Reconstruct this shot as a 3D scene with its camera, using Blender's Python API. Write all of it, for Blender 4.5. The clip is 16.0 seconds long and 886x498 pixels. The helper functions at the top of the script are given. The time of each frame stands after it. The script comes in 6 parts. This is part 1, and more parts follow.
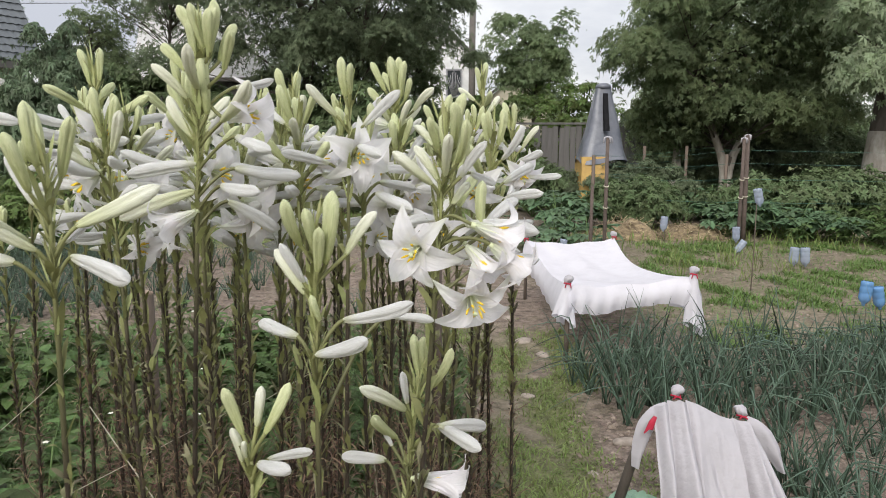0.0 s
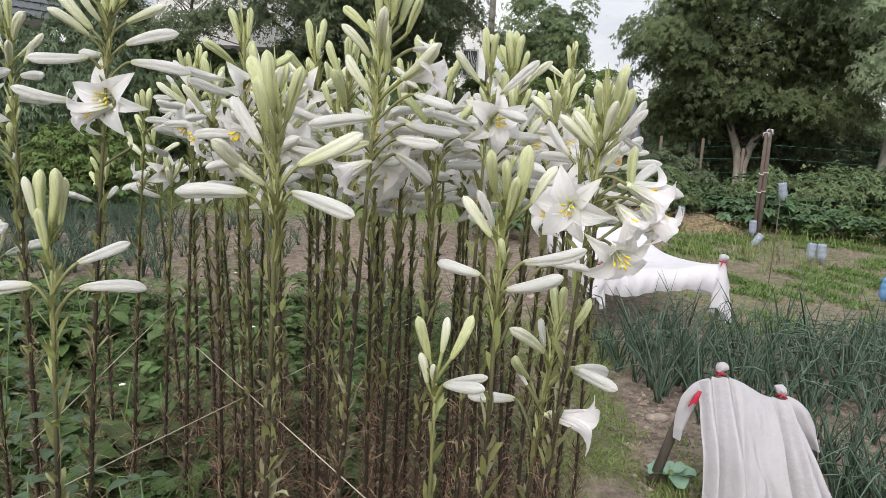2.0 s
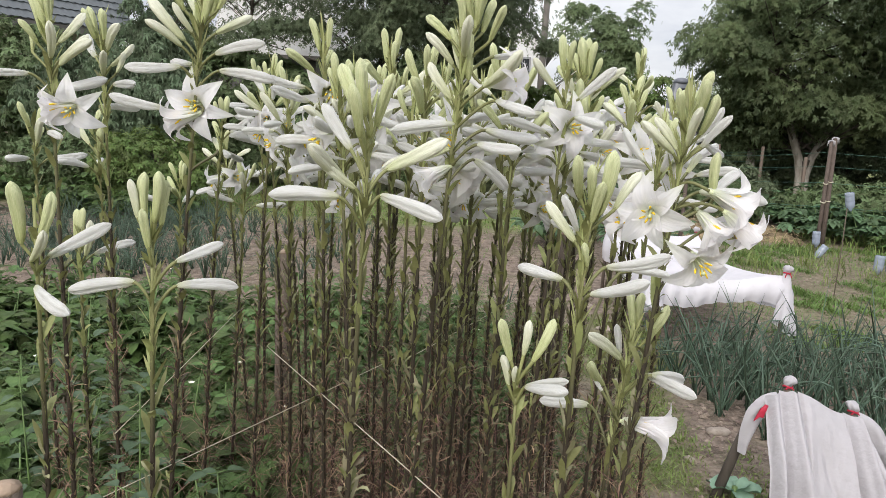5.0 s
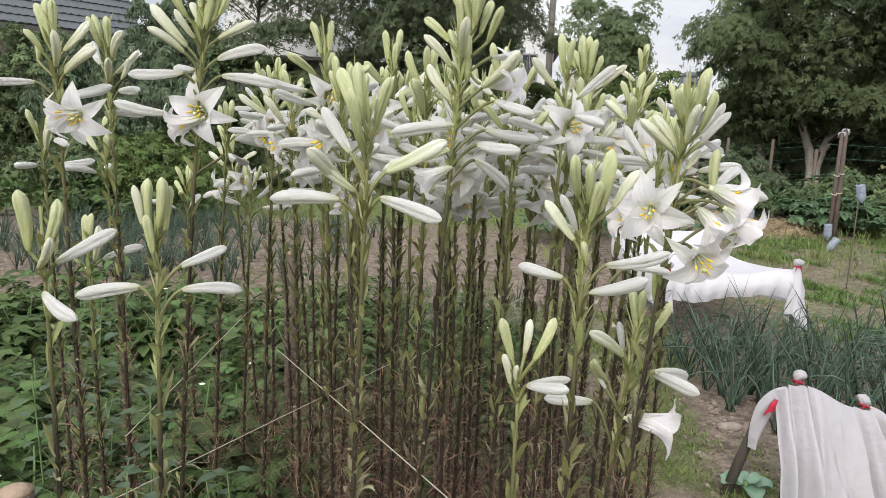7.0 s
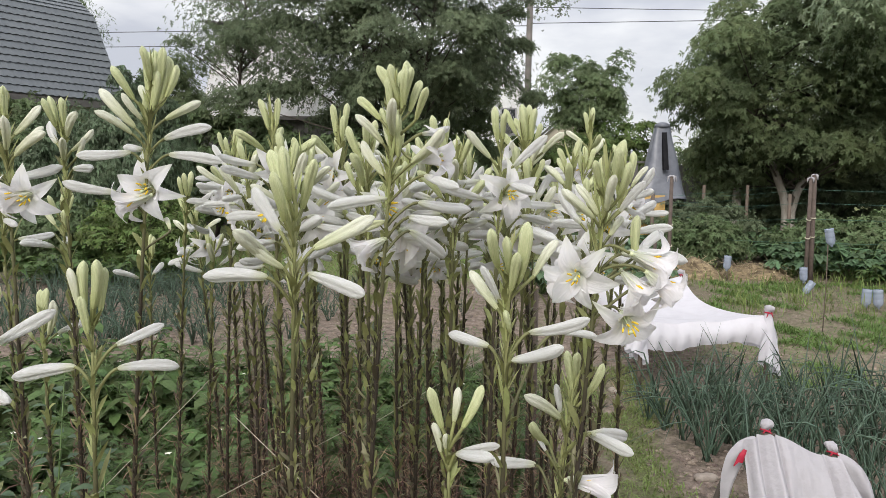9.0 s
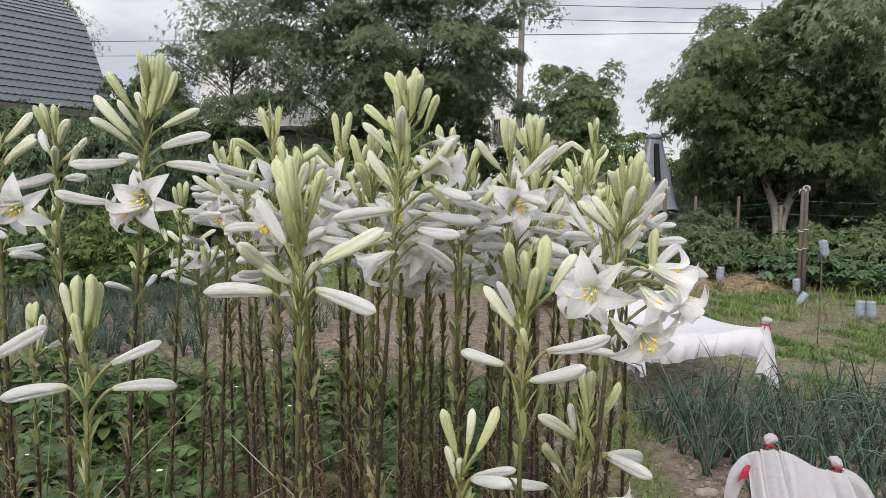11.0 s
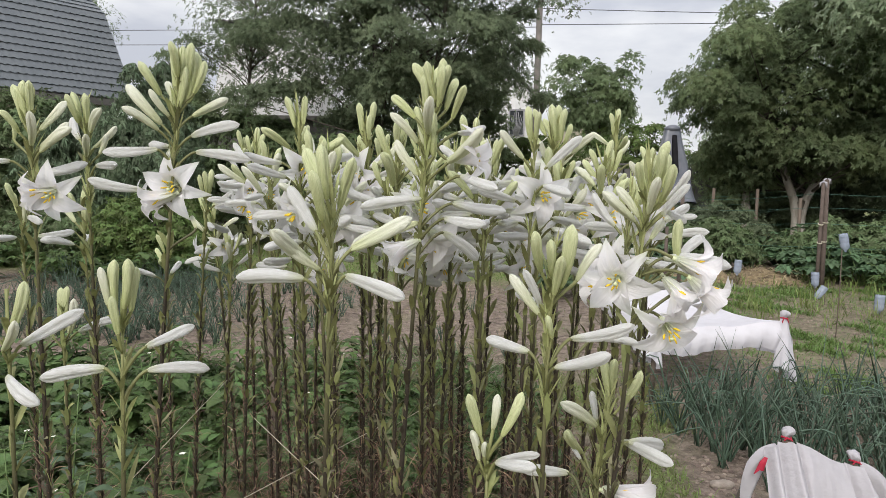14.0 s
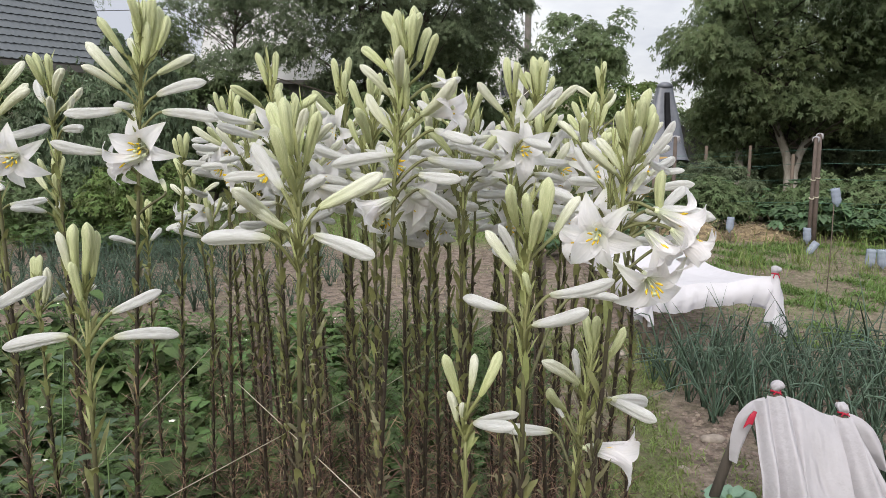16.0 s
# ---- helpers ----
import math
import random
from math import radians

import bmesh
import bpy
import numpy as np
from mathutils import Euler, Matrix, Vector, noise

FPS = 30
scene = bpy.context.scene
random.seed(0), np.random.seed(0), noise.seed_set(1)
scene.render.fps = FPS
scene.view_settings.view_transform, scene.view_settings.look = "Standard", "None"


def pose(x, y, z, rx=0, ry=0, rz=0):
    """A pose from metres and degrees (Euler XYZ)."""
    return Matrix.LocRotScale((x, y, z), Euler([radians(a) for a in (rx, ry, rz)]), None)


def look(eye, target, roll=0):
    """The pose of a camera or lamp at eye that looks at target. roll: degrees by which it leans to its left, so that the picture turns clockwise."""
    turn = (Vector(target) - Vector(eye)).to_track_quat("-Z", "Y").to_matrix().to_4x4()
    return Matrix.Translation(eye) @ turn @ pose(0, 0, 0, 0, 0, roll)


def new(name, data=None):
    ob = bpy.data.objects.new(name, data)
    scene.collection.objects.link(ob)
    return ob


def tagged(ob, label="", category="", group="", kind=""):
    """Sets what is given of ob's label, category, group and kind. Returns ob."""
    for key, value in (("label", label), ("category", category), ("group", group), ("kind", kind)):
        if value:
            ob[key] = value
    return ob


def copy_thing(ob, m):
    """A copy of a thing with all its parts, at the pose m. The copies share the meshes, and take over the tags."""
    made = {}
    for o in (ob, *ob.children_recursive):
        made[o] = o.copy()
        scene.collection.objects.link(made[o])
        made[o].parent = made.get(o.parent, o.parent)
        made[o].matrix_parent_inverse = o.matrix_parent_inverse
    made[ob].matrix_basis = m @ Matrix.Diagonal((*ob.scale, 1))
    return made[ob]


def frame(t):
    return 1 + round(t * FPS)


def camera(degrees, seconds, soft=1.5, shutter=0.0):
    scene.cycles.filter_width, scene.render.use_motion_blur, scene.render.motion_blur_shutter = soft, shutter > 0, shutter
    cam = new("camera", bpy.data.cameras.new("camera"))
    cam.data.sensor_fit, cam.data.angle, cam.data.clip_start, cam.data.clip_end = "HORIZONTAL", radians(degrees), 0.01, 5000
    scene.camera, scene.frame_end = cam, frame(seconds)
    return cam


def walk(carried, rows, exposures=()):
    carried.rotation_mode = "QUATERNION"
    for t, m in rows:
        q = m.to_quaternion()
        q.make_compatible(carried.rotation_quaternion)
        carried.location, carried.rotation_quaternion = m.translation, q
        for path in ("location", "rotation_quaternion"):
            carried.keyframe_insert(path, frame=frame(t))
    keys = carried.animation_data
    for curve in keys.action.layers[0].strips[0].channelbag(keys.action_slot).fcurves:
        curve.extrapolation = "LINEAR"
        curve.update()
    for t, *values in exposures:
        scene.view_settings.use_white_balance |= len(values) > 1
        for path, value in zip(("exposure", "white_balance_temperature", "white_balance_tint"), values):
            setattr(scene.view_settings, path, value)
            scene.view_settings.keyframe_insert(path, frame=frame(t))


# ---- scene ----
cam = camera(65.4, 16.0, soft=0.75, shutter=0.18)
METRES, EYE, TILT, LEAN, TURN = 0.6, 1.3, -8.7, 0.0, 0.0
ROWS = [
    (0.0, 0.0, 0.0, 0.0, -0.0, 0.0, -0.0),
    (0.5, -0.1173, 0.004, -0.0191, 1.68, -1.5, -1.07),
    (1.0, -0.1692, -0.0276, -0.0271, 2.47, -1.21, -1.68),
    (1.5, -0.252, -0.089, -0.0459, 1.26, -0.48, -2.08),
    (2.0, -0.349, -0.1523, -0.073, 0.14, -1.57, -2.92),
    (2.5, -0.4031, -0.1953, -0.0838, 3.21, -1.01, -3.55),
    (3.0, -0.4162, -0.1908, -0.0883, 4.17, -0.93, -3.8),
    (3.5, -0.4192, -0.1835, -0.088, 3.7, -1.1, -3.85),
    (6.0, -0.4203, -0.1803, -0.0812, 5.11, -1.19, -3.39),
    (6.5, -0.4305, -0.1916, -0.0802, 5.9, -0.96, -3.78),
    (7.0, -0.3986, -0.1902, -0.0786, 5.01, -1.36, -2.7),
    (7.5, -0.3406, -0.1885, -0.0901, 2.85, -2.28, -1.43),
    (8.0, -0.2815, -0.229, -0.0742, 3.92, -0.62, -1.18),
    (8.5, -0.2535, -0.2399, -0.0468, 4.91, 1.7, -1.09),
    (9.0, -0.2668, -0.2319, -0.0325, 3.97, 3.0, -1.02),
    (11.5, -0.3213, -0.1643, -0.0209, 3.21, 3.87, -1.07),
    (12.0, -0.3217, -0.184, -0.0247, 3.68, 3.56, -1.08),
    (12.5, -0.3293, -0.1893, -0.026, 3.6, 3.48, -1.22),
    (13.0, -0.3327, -0.1953, -0.0285, 4.1, 3.22, -1.38),
    (13.5, -0.3338, -0.1958, -0.0325, 4.5, 2.99, -1.41),
    (14.0, -0.3423, -0.1963, -0.0285, 4.4, 3.05, -1.65),
    (14.5, -0.3225, -0.1758, -0.0288, 2.85, 2.54, -0.64),
    (15.0, -0.3098, -0.1759, -0.0355, 2.95, 1.86, -0.56),
    (15.5, -0.3128, -0.159, -0.0411, 4.07, -0.04, -0.58),
    (16.0, -0.3029, -0.139, -0.0407, 3.96, 0.07, -0.44),
]
walk(cam, [(t, pose(0, 0, EYE, TILT, LEAN, TURN) @ pose(METRES * x, METRES * y, METRES * z, 90 + pitch, roll, yaw)) for t, x, y, z, yaw, pitch, roll in ROWS],
     [(0.0, 0.08), (1.0, 0.16), (7.5, 0.16), (9.0, 0.04), (11.5, 0.0), (14.5, 0.02), (16.0, 0.10)])

# ---- world, sun ----
world = bpy.data.worlds.new("sky")
scene.world = world
world.use_nodes = True
wn, wl = world.node_tree.nodes, world.node_tree.links
wn.clear()
sky = wn.new("ShaderNodeTexSky")
sky.sky_type, sky.sun_disc = "NISHITA", False
sky.sun_elevation, sky.sun_rotation, sky.dust_density = radians(36), radians(198), 3.0
coord = wn.new("ShaderNodeTexCoord")
stretch = wn.new("ShaderNodeMapping")
stretch.inputs["Scale"].default_value = (1.0, 1.0, 3.0)
clouds = wn.new("ShaderNodeTexNoise")
clouds.inputs["Scale"].default_value, clouds.inputs["Detail"].default_value = 3.4, 8
cloud_ramp = wn.new("ShaderNodeValToRGB")
cloud_ramp.color_ramp.elements[0].position, cloud_ramp.color_ramp.elements[0].color = 0.40, (4.6, 4.72, 5.25, 1)
cloud_ramp.color_ramp.elements[1].position, cloud_ramp.color_ramp.elements[1].color = 0.60, (7.3, 7.3, 7.4, 1)
cloud_mix = wn.new("ShaderNodeMix")
cloud_mix.data_type = "RGBA"
cloud_mix.inputs[0].default_value = 0.88
back = wn.new("ShaderNodeBackground")
back.inputs["Strength"].default_value = 0.135
wout = wn.new("ShaderNodeOutputWorld")
wl.new(coord.outputs["Generated"], stretch.inputs["Vector"])
wl.new(stretch.outputs["Vector"], clouds.inputs["Vector"])
wl.new(clouds.outputs["Fac"], cloud_ramp.inputs["Fac"])
wl.new(sky.outputs["Color"], cloud_mix.inputs[6])
wl.new(cloud_ramp.outputs["Color"], cloud_mix.inputs[7])
split = wn.new("ShaderNodeSeparateXYZ")
square = wn.new("ShaderNodeMath")
square.operation = "POWER"
square.inputs[1].default_value = 2.0
square.use_clamp = True
zenith = wn.new("ShaderNodeMapRange")
zenith.inputs["To Min"].default_value, zenith.inputs["To Max"].default_value = 0.97, 2.2
overcast = wn.new("ShaderNodeVectorMath")
overcast.operation = "SCALE"
wl.new(coord.outputs["Generated"], split.inputs[0])
wl.new(split.outputs["Z"], square.inputs[0])
wl.new(square.outputs[0], zenith.inputs["Value"])
wl.new(cloud_mix.outputs[2], overcast.inputs[0])
wl.new(zenith.outputs["Result"], overcast.inputs["Scale"])
wl.new(overcast.outputs["Vector"], back.inputs["Color"])
wl.new(back.outputs["Background"], wout.inputs["Surface"])
sun = new("sun", bpy.data.lights.new("sun", "SUN"))
sun.data.energy, sun.data.angle, sun.data.color = 2.55, radians(28), (1.0, 0.96, 0.9)
sun.matrix_world = look((-7, -20, 17), (0, 2, 0))


# ---- materials ----
def material(name, colour, rough=0.6, colour2=None, scale=20.0, bump=0.0, bump_scale=60.0, sheen=0.0, metal=0.0, through_light=0.0, spread=(0.35, 0.65), vary=0.0, stretch=None, coords="Object", specular=0.4):
    """Two-scale mottled paint or skin: colour to colour2 by noise, piece by piece variation, fine bump."""
    m = bpy.data.materials.new(name)
    m.use_nodes = True
    n, l = m.node_tree.nodes, m.node_tree.links
    b = n["Principled BSDF"]
    b.inputs["Roughness"].default_value, b.inputs["Metallic"].default_value = rough, metal
    b.inputs["Specular IOR Level"].default_value = specular
    tc = n.new("ShaderNodeTexCoord")
    mp = n.new("ShaderNodeMapping")
    if stretch:
        mp.inputs["Scale"].default_value = stretch
    l.new(tc.outputs[coords], mp.inputs["Vector"])
    c2 = colour2 or tuple(0.7 * c for c in colour)
    t = n.new("ShaderNodeTexNoise")
    t.inputs["Scale"].default_value, t.inputs["Detail"].default_value, t.inputs["Roughness"].default_value = scale, 8, 0.65
    l.new(mp.outputs["Vector"], t.inputs["Vector"])
    r = n.new("ShaderNodeValToRGB")
    r.color_ramp.elements[0].position, r.color_ramp.elements[0].color = spread[0], (*colour, 1)
    r.color_ramp.elements[1].position, r.color_ramp.elements[1].color = spread[1], (*c2, 1)
    l.new(t.outputs["Fac"], r.inputs["Fac"])
    out = r.outputs["Color"]
    if vary:
        g = n.new("ShaderNodeNewGeometry")
        h = n.new("ShaderNodeHueSaturation")
        mr = n.new("ShaderNodeMapRange")
        mr.inputs["To Min"].default_value, mr.inputs["To Max"].default_value = 1 - vary, 1 + vary
        l.new(g.outputs["Random Per Island"], mr.inputs["Value"])
        l.new(mr.outputs["Result"], h.inputs["Value"])
        mh = n.new("ShaderNodeMapRange")
        mh.inputs["To Min"].default_value, mh.inputs["To Max"].default_value = 0.5 - vary * 0.06, 0.5 + vary * 0.04
        l.new(g.outputs["Random Per Island"], mh.inputs["Value"])
        l.new(mh.outputs["Result"], h.inputs["Hue"])
        l.new(out, h.inputs["Color"])
        out = h.outputs["Color"]
    l.new(out, b.inputs["Base Color"])
    if bump:
        bt = n.new("ShaderNodeTexNoise")
        bt.inputs["Scale"].default_value, bt.inputs["Detail"].default_value = bump_scale, 6
        l.new(mp.outputs["Vector"], bt.inputs["Vector"])
        bp = n.new("ShaderNodeBump")
        bp.inputs["Strength"].default_value, bp.inputs["Distance"].default_value = bump, 0.02
        l.new(bt.outputs["Fac"], bp.inputs["Height"])
        l.new(bp.outputs["Normal"], b.inputs["Normal"])
    if through_light:
        tr = n.new("ShaderNodeBsdfTranslucent")
        l.new(out, tr.inputs["Color"])
        mx = n.new("ShaderNodeMixShader")
        mx.inputs["Fac"].default_value = through_light
        l.new(b.outputs["BSDF"], mx.inputs[1])
        l.new(tr.outputs["BSDF"], mx.inputs[2])
        l.new(mx.outputs["Shader"], n["Material Output"].inputs["Surface"])
    return m


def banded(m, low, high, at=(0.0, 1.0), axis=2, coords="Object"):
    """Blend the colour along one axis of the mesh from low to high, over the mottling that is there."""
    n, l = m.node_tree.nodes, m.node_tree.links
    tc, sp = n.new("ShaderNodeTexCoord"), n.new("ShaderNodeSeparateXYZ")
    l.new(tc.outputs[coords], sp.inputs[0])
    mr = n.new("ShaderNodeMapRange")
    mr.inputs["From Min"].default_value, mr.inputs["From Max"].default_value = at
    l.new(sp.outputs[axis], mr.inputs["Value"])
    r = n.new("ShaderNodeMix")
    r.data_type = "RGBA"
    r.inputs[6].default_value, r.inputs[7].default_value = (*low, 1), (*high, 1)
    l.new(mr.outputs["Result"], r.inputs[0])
    x = n.new("ShaderNodeMix")
    x.data_type, x.blend_type = "RGBA", "MULTIPLY"
    x.inputs[0].default_value = 1.0
    for link in list(l):
        if link.to_socket.name in ("Base Color",) or (link.to_socket.name == "Color" and link.to_node.type == "BSDF_TRANSLUCENT"):
            src, dst = link.from_socket, link.to_socket
            l.new(src, x.inputs[6])
            l.new(r.outputs[2], x.inputs[7])
            l.new(x.outputs[2], dst)
    return m


M_BUD_GREEN = banded(material("bud_green", (0.97, 0.99, 0.94), 0.55, (0.70, 0.77, 0.58), 5, 0.5, 9, through_light=0.18, stretch=(16, 16, 0.7)), (0.59, 0.61, 0.305), (0.86, 0.865, 0.62), (0.0, 1.0))
M_BUD_HALF = banded(material("bud_pale", (0.98, 0.98, 0.97), 0.55, (0.82, 0.84, 0.75), 5, 0.5, 9, through_light=0.2, stretch=(16, 16, 0.7)), (0.70, 0.73, 0.45), (0.95, 0.95, 0.84), (0.0, 0.8))
M_BUD_WHITE = banded(material("bud_white", (1.0, 1.0, 1.0), 0.5, (0.88, 0.885, 0.86), 5, 0.6, 9, through_light=0.34, stretch=(16, 16, 0.7)), (0.81, 0.83, 0.62), (0.98, 0.98, 0.97), (0.0, 0.24))
M_TEPAL = banded(material("tepal_white", (1.0, 0.99, 1.0), 0.45, (0.91, 0.91, 0.93), 110, 0.35, 130, through_light=0.52, stretch=(0.22, 2.6, 0.22)), (0.82, 0.86, 0.68), (0.98, 0.97, 0.98), (0.0, 0.03))
M_PISTIL = material("pistil_green", (0.50, 0.55, 0.32), 0.5, (0.6, 0.64, 0.42), 40)
M_FILAMENT = material("filament", (0.7, 0.74, 0.5), 0.5, (0.75, 0.78, 0.6), 40)
M_ANTHER = material("anther_yellow", (0.86, 0.64, 0.04), 0.7, (0.78, 0.52, 0.03), 200, 0.3, 400)
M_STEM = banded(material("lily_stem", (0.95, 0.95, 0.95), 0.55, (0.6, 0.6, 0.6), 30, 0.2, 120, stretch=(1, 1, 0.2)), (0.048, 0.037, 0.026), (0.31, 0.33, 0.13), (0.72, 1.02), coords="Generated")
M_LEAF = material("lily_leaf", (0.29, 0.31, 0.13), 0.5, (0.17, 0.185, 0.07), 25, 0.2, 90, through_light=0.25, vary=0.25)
M_BRACT = material("lily_bract", (0.33, 0.36, 0.15), 0.55, (0.42, 0.44, 0.22), 25, 0.2, 90, through_light=0.2, vary=0.3)
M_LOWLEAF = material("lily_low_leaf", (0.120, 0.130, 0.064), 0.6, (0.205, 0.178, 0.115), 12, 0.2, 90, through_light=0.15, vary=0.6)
M_DRYLEAF = material("dry_leaf", (0.098, 0.050, 0.033), 0.8, (0.27, 0.182, 0.130), 14, 0.3, 90, through_light=0.15, vary=0.8)
M_ONION = material("onion_leaf", (0.038, 0.068, 0.046), 0.5, (0.072, 0.108, 0.070), 14, 0.1, 60, vary=0.6)
M_POTATO = material("potato_leaf", (0.054, 0.094, 0.027), 0.6, (0.106, 0.165, 0.051), 9, 0.4, 60, through_light=0.3, vary=0.5)
M_POTATO_STEM = material("potato_stem", (0.12, 0.20, 0.06), 0.6, (0.09, 0.14, 0.05), 20)
M_PETAL_SMALL = material("small_white_petal", (0.8, 0.8, 0.74), 0.6, (0.75, 0.73, 0.6), 50)
M_CARROT = material("carrot_leaf", (0.085, 0.155, 0.036), 0.6, (0.14, 0.215, 0.058), 6, through_light=0.25, vary=0.3)
M_SQUASH = material("squash_leaf", (0.070, 0.125, 0.062), 0.6, (0.105, 0.175, 0.085), 8, 0.3, 40, through_light=0.2, vary=0.3)
M_CABBAGE = material("cabbage_leaf", (0.16, 0.27, 0.19), 0.5, (0.22, 0.34, 0.25), 8, 0.2, 40, through_light=0.1, vary=0.15)
M_GRASS = material("grass_blade", (0.12, 0.175, 0.042), 0.6, (0.20, 0.25, 0.08), 5, through_light=0.2, vary=0.35)
M_LAWN = material("lawn_blade", (0.12, 0.21, 0.04), 0.6, (0.16, 0.25, 0.06), 2, through_light=0.2, vary=0.3)
M_WEED = material("weed_leaf", (0.08, 0.16, 0.035), 0.6, (0.13, 0.21, 0.05), 8, through_light=0.2, vary=0.35)
M_TREE_APPLE = material("apple_leaf", (0.140, 0.178, 0.112), 0.75, (0.21, 0.258, 0.155), 1.2, through_light=0.5, vary=0.30, specular=0.2)
# Walnut leaf again, its colour raised to make up for deep crown shade.
M_TREE_SHADE = material("lifted_walnut_leaf", (0.30, 0.37, 0.25), 0.75, (0.38, 0.45, 0.29), 1.0, through_light=0.6, vary=0.25, specular=0.35)
M_TREE_WALNUT = material("walnut_leaf", (0.155, 0.205, 0.118), 0.75, (0.245, 0.300, 0.155), 0.7, through_light=0.6, vary=0.25, specular=0.2)
M_TREE_FAR = material("far_leaf", (0.165, 0.22, 0.125), 0.7, (0.235, 0.30, 0.155), 0.8, through_light=0.5, vary=0.25, specular=0.2)
M_THUJA = material("cypress_leaf", (0.10, 0.145, 0.085), 0.6, (0.14, 0.19, 0.11), 1.5, through_light=0.25, vary=0.4)
M_BUSH = material("currant_leaf", (0.085, 0.138, 0.034), 0.6, (0.125, 0.175, 0.048), 3, through_light=0.25, vary=0.4)
M_VINE = material("vine_leaf", (0.090, 0.133, 0.056), 0.65, (0.130, 0.178, 0.080), 2, through_light=0.25, vary=0.35)
M_BARK = material("bark", (0.10, 0.085, 0.07), 0.9, (0.055, 0.045, 0.038), 10, 0.6, 30, stretch=(1, 1, 0.3))
M_LIME = material("whitewashed_bark", (0.42, 0.40, 0.36), 0.9, (0.22, 0.19, 0.16), 6, 0.5, 20, stretch=(1, 1, 0.4))
M_CLOTH = material("white_fleece", (0.78, 0.765, 0.81), 0.85, (0.69, 0.675, 0.715), 5, 0.30, 22, through_light=0.35, spread=(0.45, 0.75))
M_CLOTH_WORN = material("worn_fleece", (0.54, 0.52, 0.55), 0.9, (0.46, 0.442, 0.465), 4, 0.35, 38, through_light=0.3, spread=(0.42, 0.75))
M_UNDER = material("weed_broad_leaf", (0.045, 0.082, 0.024), 0.6, (0.078, 0.124, 0.038), 6, through_light=0.25, vary=0.5)
M_BROADWEED = material("broad_weed_leaf", (0.058, 0.096, 0.054), 0.6, (0.092, 0.14, 0.078), 10, 0.2, 60, through_light=0.2, vary=0.3)
M_MULCH = material("rotting_straw", (0.10, 0.075, 0.05), 0.95, (0.33, 0.255, 0.15), 26, 1.0, 45, stretch=(0.5, 1, 1))
M_RED = material("red_tape", (0.45, 0.02, 0.05), 0.6, (0.34, 0.015, 0.04), 40)
M_WOOD = material("weathered_wood", (0.16, 0.125, 0.10), 0.85, (0.085, 0.068, 0.055), 9, 0.5, 50, stretch=(1, 1, 0.1))
M_CUTWOOD = material("cut_wood", (0.36, 0.27, 0.20), 0.8, (0.24, 0.18, 0.13), 20, 0.3, 60)
M_FENCE = material("grey_board", (0.165, 0.158, 0.155), 0.85, (0.10, 0.095, 0.093), 5, 0.4, 40, stretch=(1, 1, 0.1), vary=0.2)
M_RUST = material("rusty_iron", (0.075, 0.058, 0.048), 0.8, (0.12, 0.092, 0.078), 12, 0.4, 60)
M_ROOF = material("slate_blue_metal_tile", (0.108, 0.122, 0.134), 0.5, (0.134, 0.148, 0.158), 1.5, 0.05, 30, vary=0.06)
M_WALL = material("cream_plaster", (0.50, 0.46, 0.36), 0.9, (0.42, 0.38, 0.30), 2, 0.3, 40)
M_WHITEWALL = material("whitewashed_wall", (0.82, 0.82, 0.83), 0.9, (0.58, 0.58, 0.58), 1.5, 0.3, 20)
M_GREYWALL = material("grey_limewash", (0.36, 0.36, 0.38), 0.9, (0.27, 0.27, 0.285), 1.2, 0.3, 20)
M_DARKROOF = material("dark_slate_roof", (0.10, 0.095, 0.09), 0.8, (0.15, 0.14, 0.13), 4, 0.4, 20)
M_GLASS_DARK = material("dark_window_glass", (0.03, 0.035, 0.04), 0.08, (0.05, 0.055, 0.06), 2)
M_TARP = material("grey_roofing_film", (0.10, 0.11, 0.135), 0.35, (0.17, 0.18, 0.21), 3, 0.5, 8)
M_BLACK = material("black_strip", (0.010, 0.010, 0.012), 0.9, (0.018, 0.018, 0.02), 10, specular=0.1)
M_YELLOW = material("ochre_paint", (0.55, 0.36, 0.12), 0.7, (0.42, 0.27, 0.10), 6, 0.2, 30)
M_CONCRETE = material("concrete_pole", (0.20, 0.18, 0.165), 0.9, (0.12, 0.11, 0.10), 3, 0.3, 30)
M_WIRE = material("dark_wire", (0.05, 0.05, 0.055), 0.6, (0.08, 0.08, 0.08), 10)
M_MESHWIRE = material("green_wire", (0.06, 0.16, 0.12), 0.6, (0.05, 0.12, 0.10), 10)
M_TWINE = material("twine", (0.50, 0.47, 0.38), 0.9, (0.36, 0.33, 0.25), 80, 0.3, 300)
M_STRAW = material("straw", (0.35, 0.28, 0.165), 0.85, (0.25, 0.195, 0.12), 10, vary=0.35)
M_ROCK = material("pale_clod", (0.145, 0.112, 0.090), 0.95, (0.27, 0.212, 0.175), 30, 0.6, 60, vary=0.35)
M_STONE = material("pale_stone", (0.36, 0.31, 0.26), 0.9, (0.24, 0.20, 0.165), 22, 0.5, 50)
M_DEADGRASS = material("dead_leaf", (0.14, 0.080, 0.052), 0.9, (0.22, 0.145, 0.095), 10, vary=0.3)


